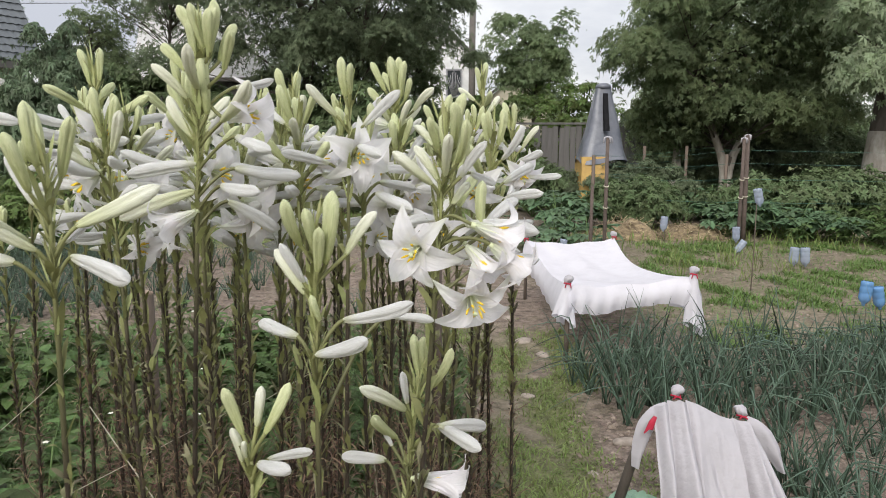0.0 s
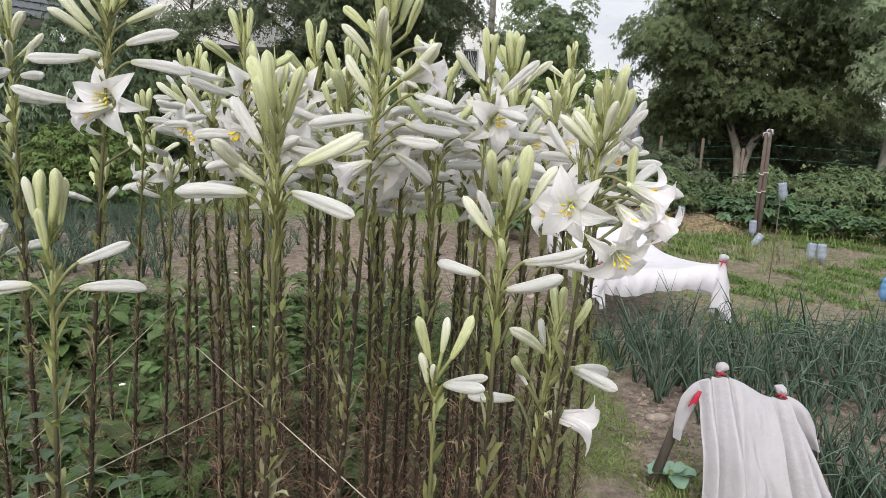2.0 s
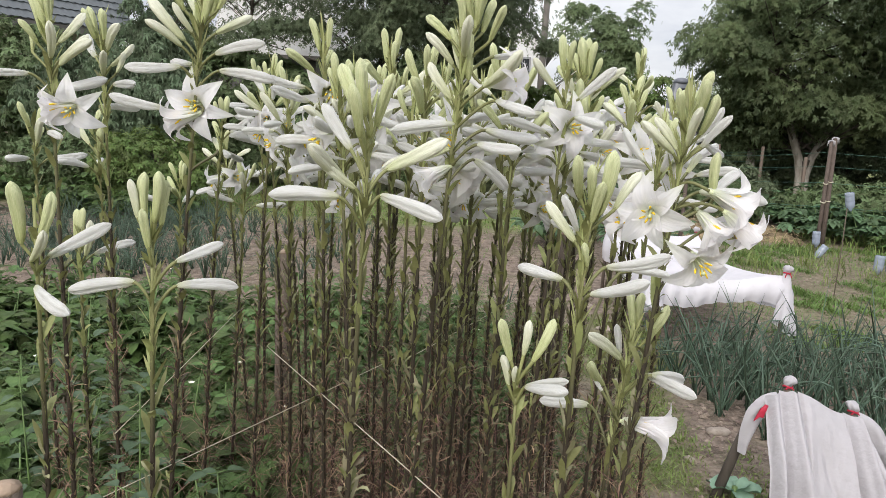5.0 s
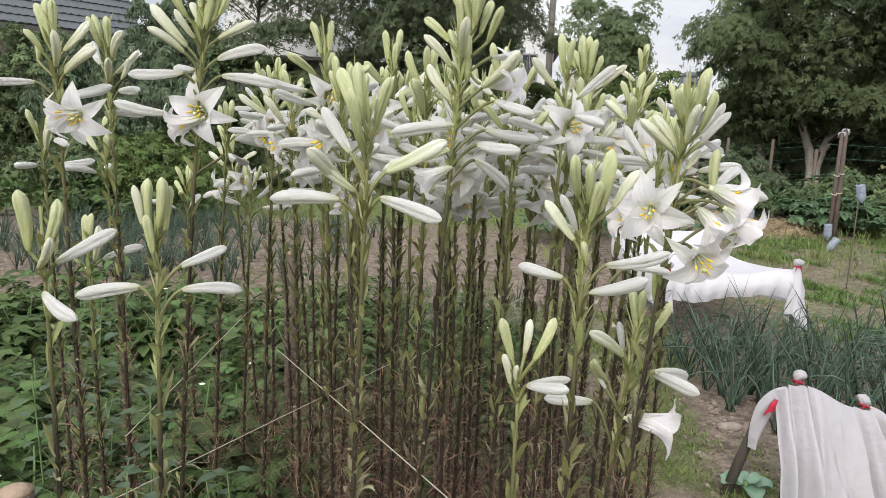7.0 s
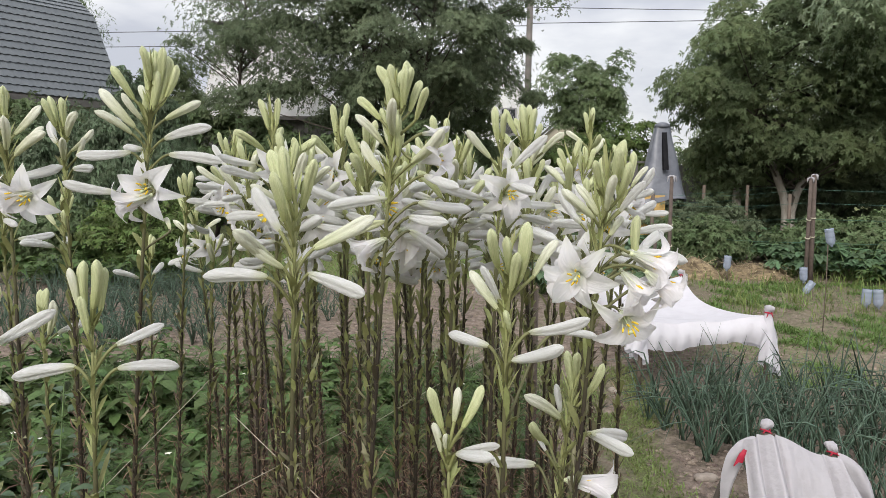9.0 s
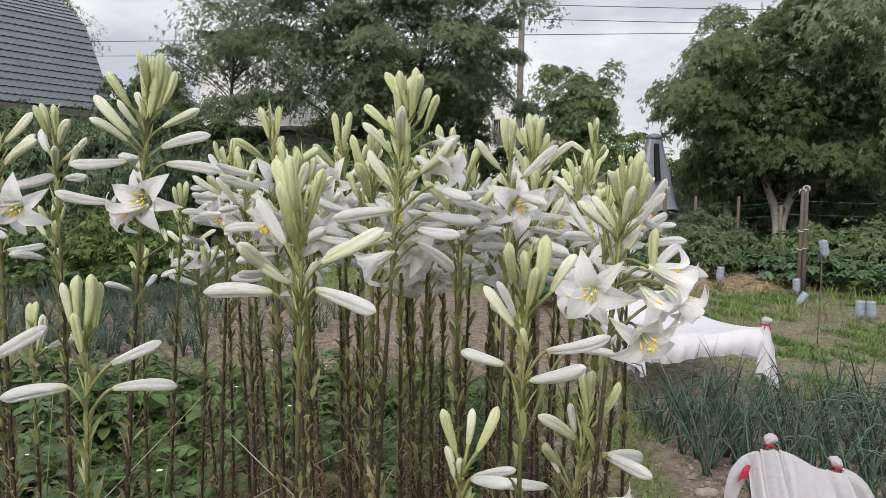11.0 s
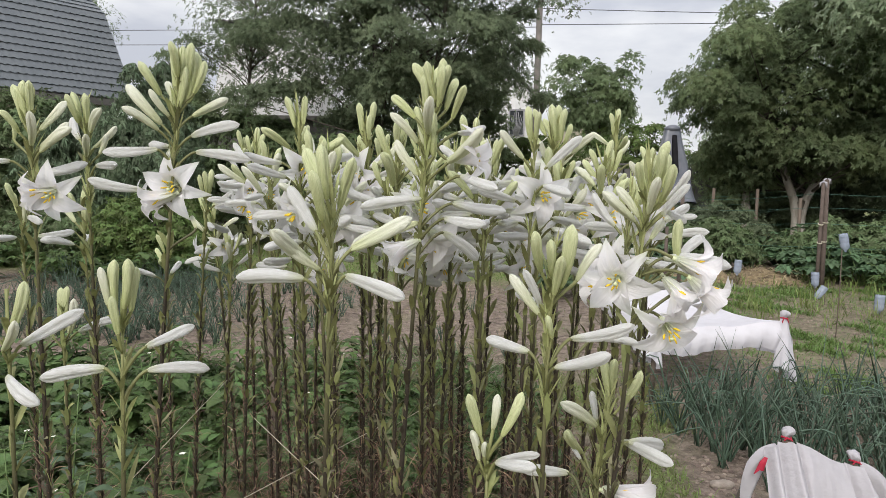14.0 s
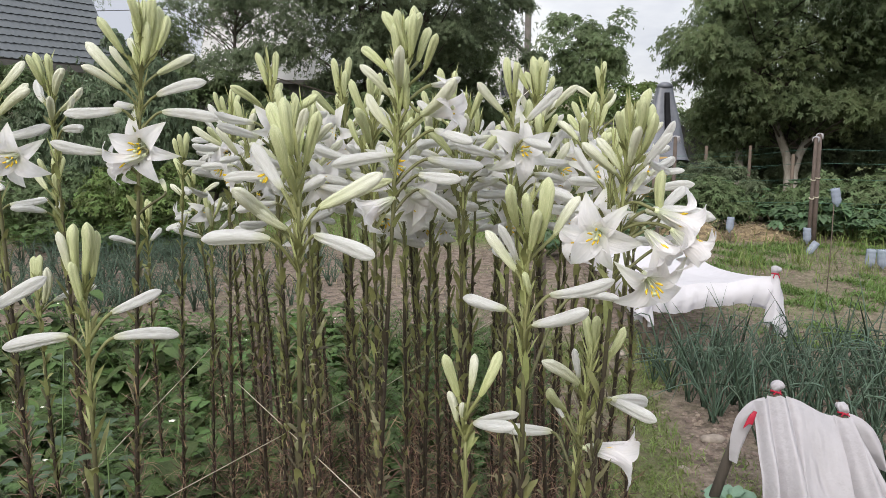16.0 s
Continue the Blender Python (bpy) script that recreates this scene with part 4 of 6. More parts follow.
def potato_plant(seed, blooms):
    """A bushy potato plant: stems with compound leaves, some with small white blossoms."""
    r = np.random.default_rng(seed)
    root = thing("potato_plant", (0, 0, -50), "bushy dark green potato plant", "potato plant")
    st, lv = Geo(), Geo()
    for i in range(7):
        az, L = i * 137 + r.uniform(-20, 20), r.uniform(0.20, 0.46)
        d = way(az, r.uniform(45, 80))
        p = [d * L * s + np.array([0, 0, -0.08 * s * s * L]) for s in np.linspace(0, 1, 5)]
        st.tube(p, [0.005, 0.005, 0.004, 0.0035, 0.003], 4)
        for j in range(4):
            s = 0.35 + 0.2 * j
            q = d * L * min(s, 1) + np.array([0, 0, -0.08 * L * s * s])
            a2 = az + j * 137 + r.uniform(-30, 30)
            d2 = way(a2, r.uniform(0, 35))
            L2 = r.uniform(0.08, 0.15)
            st.tube([q, q + d2 * L2], [0.002, 0.0012], 3)
            leaf_blade(lv, q + d2 * L2 * 0.85, way(a2, r.uniform(-25, 15)), r.uniform(0.08, 0.12), r.uniform(0.055, 0.08), 0.25, r)
            for k, sg in ((0.35, 1), (0.35, -1), (0.68, 1), (0.68, -1)):
                leaf_blade(lv, q + d2 * L2 * k, way(a2 + sg * 65, r.uniform(-20, 20)), r.uniform(0.05, 0.08), r.uniform(0.034, 0.052), 0.2, r)
    part("haulm", st, M_POTATO_STEM, root)
    part("leaves", lv, M_POTATO, root)
    if blooms:
        b = Geo()
        for i in range(blooms):
            c = np.array([r.uniform(-0.1, 0.1), r.uniform(-0.1, 0.1), r.uniform(0.38, 0.44)])
            for j in range(5):
                leaf_blade(b, c, way(j * 72, 25), 0.013, 0.010, 0.2, r)
        part("blossoms", b, M_PETAL_SMALL, root, "small white blossoms")
    return root


POTATOES = [potato_plant(70, 0), potato_plant(71, 1), potato_plant(72, 0)]
r_po = np.random.default_rng(44)


def fern_weed(seed):
    """A weed with feathery, finely divided leaves."""
    r = np.random.default_rng(seed)
    root = thing("feathery_weed", (0, 0, -50), "feathery green weed with finely cut leaves", "weed")
    st, b, d, L = Geo(), [], [], []
    for i in range(7):
        az, ln = i * 137 + r.uniform(-25, 25), r.uniform(0.22, 0.42)
        a = way(az, r.uniform(50, 82))
        out = way(az, 0)
        at = lambda s: a * ln * s + out * 0.10 * s ** 3 - np.array([0, 0, 0.06 * s ** 3])
        st.tube([at(s) for s in (0, 0.35, 0.7, 1.0)], [0.0025, 0.002, 0.0014, 0.0008], 4)
        for k in range(11):
            s = 0.35 + 0.065 * k
            for sg in (70, -70):
                pd = way(az + sg + r.uniform(-15, 15), r.uniform(-10, 35))
                pl = 0.10 * (1.12 - s) + 0.015
                for m in range(5):
                    q = at(s) + pd * pl * (0.25 + 0.18 * m)
                    for g2 in (35, -35):
                        b.append(q), d.append(way(az + sg + g2 * (1 if m < 4 else 0.3), r.uniform(-25, 30))), L.append(0.016 + 0.012 * r.uniform())
    n = len(b)
    v, f = strips(np.array(b), np.array(d), np.array(L), r.uniform(0.004, 0.007, n), r.uniform(0, 0.4, n), r, 2)
    part("foliage", st.add(v, f), M_POTATO, root)
    return root


FERNS = [fern_weed(170), fern_weed(171)]


def strew(kinds, n, area, size, group, keep=None):
    for k in range(n):
        x, y = r_po.uniform(*area[0]), r_po.uniform(*area[1])
        if keep and not keep(x, y):
            continue
        s = r_po.uniform(*size)
        o = copy_thing(kinds[k % len(kinds)], pose(x, y, height(x, y) - 0.01, 0, 0, r_po.uniform(0, 360)))
        o.scale = (s, s, s)
        o["group"] = group


strew(POTATOES, 60, ((-3.2, -0.45), (1.9, 4.0)), (0.8, 1.1), "potato plants beside the lilies", lambda x, y: x < -0.95 or (y > 2.3 and x < -0.30 * y - 0.1))
strew(POTATOES, 26, ((-2.0, -0.75), (1.15, 2.2)), (0.7, 1.0), "potato plants beside the lilies", lambda x, y: x < -0.9)
strew(POTATOES, 75, ((-2.6, -0.1), (2.0, 4.25)), (0.42, 0.72), "potato plants beside the lilies", lambda x, y: x < -0.03 * y - 0.1)
strew(FERNS, 46, ((-2.4, -0.15), (1.7, 4.25)), (0.8, 1.15), "feathery weeds beside the lilies", lambda x, y: x < -0.9 or y > 2.4)
strew(FERNS, 16, ((-1.5, -0.85), (1.1, 2.0)), (0.9, 1.2), "feathery weeds beside the lilies")
strew(POTATOES, 150, ((3.5, 10.0), (8.3, 13.5)), (0.75, 1.15), "potato plants in the far bed", lambda x, y: x > 0.50 * y + 0.1)
strew(POTATOES, 60, ((-9.0, -4.0), (7.6, 11.0)), (0.9, 1.4), "potato plants by the lawn", lambda x, y: x < -0.42 * y - 0.6)


def squash_plant(seed, leaf=0.24):
    """Large lobed leaves on upright stalks."""
    r = np.random.default_rng(seed)
    root = thing("squash_plant", (0, 0, -50), "broad-leaved green squash plant", "squash plant")
    st, lv = Geo(), Geo()
    for i in range(13):
        az, L = i * 137, r.uniform(0.25, 0.6)
        d = way(az, r.uniform(35, 75))
        st.tube([d * 0, d * L * 0.5 + np.array([0, 0, 0.02]), d * L], [0.008, 0.007, 0.005], 5)
        c, tilt = d * L, r.uniform(-25, 15)
        for sg in (-75, -35, 0, 35, 75):
            leaf_blade(lv, c, way(az + sg, tilt), leaf * (0.75 if sg else 0.85) * r.uniform(0.8, 1.1), leaf * 0.5, 0.25, r)
    part("vine", st, M_POTATO_STEM, root)
    part("leaves", lv, M_SQUASH, root)
    return root


SQUASH = [squash_plant(80), squash_plant(81)]
strew(SQUASH, 28, ((1.6, 5.4), (10.0, 12.8)), (0.8, 1.2), "squash plants by the wire fence")
strew(SQUASH, 9, ((3.85, 5.4), (8.7, 9.9)), (0.7, 1.0), "squash plants by the wire fence")
strew(SQUASH, 10, ((0.3, 1.8), (6.6, 9.5)), (0.7, 1.0), "squash plants by the wire fence")
for proto in POTATOES + SQUASH + FERNS:
    for o in (*proto.children_recursive, proto):
        bpy.data.objects.remove(o)


def cabbage(x, y, size):
    root = thing("cabbage_plant", (x, y, height(x, y)), "young blue-green cabbage with broad waxy leaves", "cabbage", "cabbages")
    r = np.random.default_rng(int(x * 100 + y * 17))
    for i in range(7):
        d, L = way(i * 137 + r.uniform(-20, 20), r.uniform(8, 50)), size * r.uniform(0.7, 1)
        side = np.cross(d, [0, 0, 1.0])
        side /= np.linalg.norm(side)
        rows, ph = [], r.uniform(0, 6)
        for a in range(9):
            s = a / 8
            w = L * 0.95 * (0.10 + 0.9 * math.sin(math.pi * min(1, s * 0.62 + 0.16)) ** 2 * s ** 0.4) * (1 if s < 0.9 else 0.72)
            m = d * L * s + np.array([0, 0, 0.04 - 0.35 * L * s * s])
            rows.append([m + side * w * q / 2 + np.array([0, 0, 0.22 * w * q * q + 0.05 * L * q * q * math.sin(9 * s + 4 * q + ph)]) for q in np.linspace(-1, 1, 9)])
        part("leaf", Geo().grid(rows), M_CABBAGE, root)
    part("stalk", Geo().tube([(0, 0, -0.02), (0, 0, 0.06)], [0.012, 0.010], 7), M_POTATO_STEM, root)


cabbage(0.67, 2.27, 0.11)
cabbage(0.65, 2.03, 0.075)
cabbage(1.15, 6.6, 0.26)
cabbage(1.35, 7.0, 0.28)

# carrot rows, short grass, weeds and straw
scatter("carrot_rows", M_CARROT, 17000, ((1.6, 5.6), (4.3, 9.0)), (0.05, 0.13), (0.005, 0.011), "feathery bright green carrot tops in rows", "carrots", (0.2, 0.7), 0.6,
        lambda x, y: math.sin((x + 0.33 * y) * 2 * math.pi / 0.40 + 3.2 * noise.noise(Vector((x * 1.6, y * 1.6, 8)))) > -0.15 and x > 0.20 * (y - 4.7) + 1.65 and noise.noise(Vector((x * 1.7, y * 1.7, 4))) > -0.08 and ((x - 3.65) / 0.75) ** 2 + ((y - 7.5) / 0.6) ** 2 > 1, 3, 2, clump=6, clump_spread=0.035)
scatter("path_grass", M_GRASS, 8000, ((0.0, 0.85), (1.2, 5.6)), (0.025, 0.075), (0.003, 0.007), "short trodden grass and weeds on the path", "grass", (0.1, 0.7), 0.55,
        lambda x, y: 0.5 + 1.3 * noise.noise(Vector((x * 4.5, y * 2.6, 21))) > 0.42 and y < 4.7, 4, 2, clump=4)
scatter("bed_weeds", M_WEED, 6500, ((1.0, 5.8), (4.2, 9.5)), (0.02, 0.07), (0.003, 0.008), "low green weeds between the vegetable rows", "weeds", (0.1, 0.7), 0.45,
        lambda x, y: noise.noise(Vector((x * 0.9, y * 0.9, 7))) > 0.0, 5, 2, clump=5, clump_spread=0.05)
scatter("far_bed_weeds", M_WEED, 520, ((-5.5, 0.5), (4.0, 9.0)), (0.03, 0.08), (0.006, 0.012), "sparse weeds on the bare bed", "weeds", (0.1, 0.7), 0.45,
        lambda x, y: noise.noise(Vector((x * 0.8, y * 0.8, 17))) > 0.12 or y > 7.6, 6, 2, clump=6, clump_spread=0.06)
scatter("lily_bed_weeds", M_UNDER, 900, ((-1.6, 0.3), (0.9, 2.6)), (0.04, 0.12), (0.006, 0.016), "low weeds under the lilies", "weeds", (0.1, 0.9), 0.45, None, 8, 3, clump=4, clump_spread=0.04)
scatter("undergrowth", M_UNDER, 3600, ((-2.4, 0.12), (1.5, 4.2)), (0.05, 0.20), (0.012, 0.030), "dark green broad-leaved weeds behind the lilies", "weeds", (0.2, 1.1), 0.5, lambda x, y: x < 0.1 and x > -0.62 * y, 18, 3, clump=4, clump_spread=0.04)
scatter("lily_bed_litter", M_DEADGRASS, 4200, ((-1.0, 0.3), (0.75, 2.2)), (0.025, 0.075), (0.002, 0.0045), "dry brown leaf litter under the lilies", "leaf litter", (0.1, 0.9), 0.3, None, 9, 3)
scatter("dry_stalks", M_STRAW, 2400, ((-4.5, 0.3), (4.2, 8.5)), (0.04, 0.18), (0.002, 0.005), "dry straw strewn on the bare bed", "straw", (0.0, 0.2), 0.06, None, 10, 2)
scatter("lawn", M_LAWN, 15000, ((-9.0, 0.5), (8.9, 13.5)), (0.04, 0.09), (0.008, 0.016), "short green lawn", "lawn", (0.1, 0.5), 0.6, None, 11, 2)
scatter("bed_edge_grass", M_GRASS, 900, ((1.6, 5.2), (8.2, 10.2)), (0.10, 0.28), (0.008, 0.014), "tall grass at the edge of the bed", "grass", (0.1, 0.6), 0.75, None, 12, 3)


def clods(name, n, area, size, label, seed):
    """Lumps of dry earth, joined as stuff."""
    r = np.random.default_rng(seed)
    g = Geo()
    for i in range(n):
        x, y, s = r.uniform(*area[0]), r.uniform(*area[1]), size[0] + (size[1] - size[0]) * r.uniform() ** 3.5
        th = np.linspace(0, 2 * np.pi, 6, endpoint=False) + r.uniform(0, 1)
        prof = [(0.8, 0.0), (1.0, 0.25), (0.55, 0.6)]
        v = [(x + s * k * math.cos(t) * r.uniform(0.75, 1.2), y + s * k * math.sin(t) * r.uniform(0.75, 1.2), height(x, y) - 0.2 * s + s * z * r.uniform(0.8, 1.2)) for k, z in prof for t in th]
        v.append((x + s * r.uniform(-0.3, 0.3), y + s * r.uniform(-0.3, 0.3), height(x, y) + s * r.uniform(0.4, 0.75)))
        f = [(a * 6 + j, a * 6 + (j + 1) % 6, a * 6 + 6 + (j + 1) % 6, a * 6 + 6 + j) for a in range(2) for j in range(6)] + [(12 + j, 12 + (j + 1) % 6, 18) for j in range(6)]
        g.add(v, f)
    return tagged(part(name, g, M_ROCK, smooth=False), label, "earth clods", kind="stuff")


clods("near_soil_clods", 6000, ((0.55, 2.2), (1.5, 3.2)), (0.002, 0.017), "crumbled dry clods of pale earth beside the cover", 63)
clods("soil_clods", 5000, ((0.75, 4.8), (2.6, 8.3)), (0.003, 0.024), "crumbled dry clods of pale earth", 61)
clods("bare_bed_clods", 3200, ((-5.0, 0.2), (4.1, 8.6)), (0.004, 0.020), "crumbled dry clods of pale earth on the bare bed", 62)


def stone(x, y, size, flat, seed):
    """A weathered flat stone, half sunk into the path."""
    th = np.linspace(0, 2 * np.pi, 14, endpoint=False)
    v = []
    for k, z in ((0.86, -0.25), (1.0, 0.2), (0.93, 0.6), (0.6, 0.92), (0.2, 1.0)):
        for t in th:
            n = 1 + 0.28 * noise.noise(Vector((math.cos(t) * 1.3 + seed, math.sin(t) * 1.3, z * 0.6)))
            v.append((size * k * n * math.cos(t), 0.7 * size * k * n * math.sin(t), size * flat * z * (1 + 0.25 * noise.noise(Vector((k * math.cos(t) * 2, k * math.sin(t) * 2, seed))))))
    f = [(14 * i + j, 14 * i + (j + 1) % 14, 14 * i + 14 + (j + 1) % 14, 14 * i + 14 + j) for i in range(4) for j in range(14)] + [tuple(56 + j for j in range(14))]
    ob = part("stone", Geo().add(v, f), M_STONE)
    ob.matrix_basis = pose(x, y, height(x, y), 0, 0, seed * 47)
    return tagged(ob, "pale weathered flat stone lying on the garden path", "stone", "stones on the path")


for sx, sy, ss, sf, seed in ((0.53, 4.42, 0.075, 0.22, 1), (0.62, 4.12, 0.06, 0.30, 2), (0.44, 3.42, 0.045, 0.25, 3), (0.80, 2.86, 0.055, 0.40, 4), (0.49, 5.05, 0.06, 0.25, 5), (0.60, 2.58, 0.030, 0.4, 6)):
    stone(sx, sy, ss, sf, seed)


def straw_heap(x0, x1, y, seed):
    r = np.random.default_rng(seed)
    n = 260
    bx = r.uniform(x0, x1, n)
    by = y + r.normal(0, 0.25, n)
    bz = np.maximum(0.03, 0.17 * np.exp(-((by - y) / 0.25) ** 2) * r.uniform(0.2, 1, n))
    d = r.normal(0, 1, (n, 3))
    d[:, 2] *= 0.25
    v, f = strips(np.stack([bx, by, bz], 1), d, r.uniform(0.06, 0.18, n), r.uniform(0.006, 0.014, n), r.uniform(0, 0.3, n), r, 2)
    tagged(part("straw_heap", Geo().add(v, f), M_STRAW), "heap of yellow straw mulch on the ground", "straw", kind="stuff")


straw_heap(1.9, 4.2, 9.3, 91)


def mulch_mound(x, y, half, tall, seed):
    """A low mound of rotting straw with loose stalks over it."""
    r = np.random.default_rng(seed)
    root = thing("mulch_mound", (x, y, 0), "low mound of yellowed straw mulch", "mulch heap")
    rows = []
    for a in np.linspace(-1, 1, 15):
        rows.append([(half * b, 0.3 * a, tall * max(0, 1 - a * a) * max(0, 1 - b ** 4) * (1 + 0.5 * noise.noise(Vector((b * 2.3 + seed, a * 2, 1)))) - 0.02) for b in np.linspace(-1, 1, 25)])
    part("packed_mulch", Geo().grid(rows), M_MULCH, root)
    n = 360
    bx, by = r.uniform(-half, half, n), r.normal(0, 0.13, n)
    bz = tall * np.clip(1 - (by / 0.3) ** 2, 0, 1) * np.clip(1 - (bx / half) ** 4, 0, 1) + 0.01
    d = r.normal(0, 1, (n, 3)) * [1, 1, 0.3]
    v, f = strips(np.stack([bx, by, bz], 1), d, r.uniform(0.08, 0.25, n), r.uniform(0.006, 0.014, n), r.uniform(0, 0.5, n), r, 3, 0.25, 0.2)
    part("loose_straw", Geo().add(v, f), M_STRAW, root)


mulch_mound(2.50, 9.45, 0.46, 0.24, 5)
mulch_mound(3.45, 9.55, 0.48, 0.19, 9)


def broad_weed(x, y, h, size, seed):
    """An upright weed with opposite pairs of oval leaves."""
    r = np.random.default_rng(seed)
    root = thing("broadleaf_weed", (x, y, height(x, y)), "upright weed with paired oval grey-green leaves", "weed", "broad-leaved weeds")
    lean = r.normal(0, 0.04, 2)
    st = Geo().tube([(0, 0, -0.02), (lean[0] * 0.4, lean[1] * 0.4, h * 0.5), (lean[0], lean[1], h)], [0.004, 0.003, 0.0015], 6)
    az = r.uniform(0, 180)
    for k in range(7):
        s = 0.4 + 0.1 * k
        q = np.array([lean[0] * s, lean[1] * s, h * s])
        for sg in (0, 180):
            d = way(az + k * 90 + sg + r.uniform(-15, 15), r.uniform(0, 30))
            L = size * r.uniform(0.75, 1.1) * (1.1 - 0.45 * s)
            side = np.cross(d, [0, 0, 1.0])
            side /= np.linalg.norm(side)
            b0 = q + d * 0.02
            st.tube([q, b0], [0.0014, 0.0012], 4)
            rows = []
            for a in range(8):
                u = a / 7
                w = L * 0.62 * (math.sin(math.pi * u ** 0.75) ** 0.9 if 0 < u < 1 else 0.03)
                m = b0 + d * L * u - np.array([0, 0, 0.35 * L * u * u])
                rows.append([m + side * w * c / 2 + np.array([0, 0, 0.12 * w * c * c]) for c in (-1, -0.5, 0, 0.5, 1)])
            part("leaf", Geo().grid(rows), M_BROADWEED, root)
    part("stalk", st, M_POTATO_STEM, root)


r_bw = np.random.default_rng(58)
for k in range(13):
    wy = 0.85 + 0.09 * k
    broad_weed(-0.80 * wy + r_bw.uniform(-0.22, 0.22) - 0.02, wy, r_bw.uniform(0.38, 0.72), r_bw.uniform(0.06, 0.085), 600 + k)
scatter("bottle_grass", M_GRASS, 130, ((2.3, 3.6), (6.4, 8.2)), (0.10, 0.32), (0.005, 0.010), "tufts of tall grass round the bottles", "grass", (0.1, 0.6), 0.75, lambda x, y: noise.noise(Vector((x * 2.2, y * 2.2, 31))) > 0.1, 32, 3, clump=12, clump_spread=0.05)


# ---- covered frames ----
def ball_knot(root, at, size=1.0):
    """Cloth gathered over the top of a stake, tied with red tape."""
    x, y, z = at
    r = np.random.default_rng(int(abs(x) * 1000))
    prof = [(0.017, -0.006), (0.020, 0.006), (0.029, 0.016), (0.032, 0.028), (0.030, 0.040), (0.019, 0.050), (0.004, 0.054)]
    g = Geo().lathe(prof, 28, 7, 0.09, at=(0, 0, 0))
    v = np.concatenate(g.v)
    v += 0.0105 * np.array([noise.noise_vector(Vector(p) * 42 + Vector((x * 9, y, 0))) for p in v])
    v[:, 0] += 0.25 * v[:, 2] * math.cos(x * 40)
    v *= size
    g.v = [v + np.array([x, y, z])]
    part("gathered_top", g, M_CLOTH_WORN, root)
    th = np.linspace(0, 2 * np.pi, 17)
    t = Geo().tube(np.stack([x + 0.022 * size * np.cos(th), y + 0.022 * size * np.sin(th), z + 0.003 * np.sin(2 * th)], 1), 0.0042 * size + 0.001, 6)
    for sg in (-1, 1):
        s = np.linspace(0, 1, 5)
        t.tube(np.stack([x + sg * (0.006 + 0.016 * s) * size, y - (0.022 + 0.008 * s) * size, z - (0.030 * s * s if size > 0.7 else 0.010 * s) * size], 1), np.array([0.004, 0.004, 0.004, 0.004, 0.003]) * size, 5)
    part("red_tie", t, M_RED, root, "red tape tied in a knot")


def stake(root, at, top, r=0.014, mat=None):
    x, y, z = at
    part("stake", Geo().tube([(x, y, z - 0.05), (x + 0.004, y, z + 0.5 * top), (x, y, z + top)], [r, r, r * 0.92], 8), mat or M_WOOD, root)


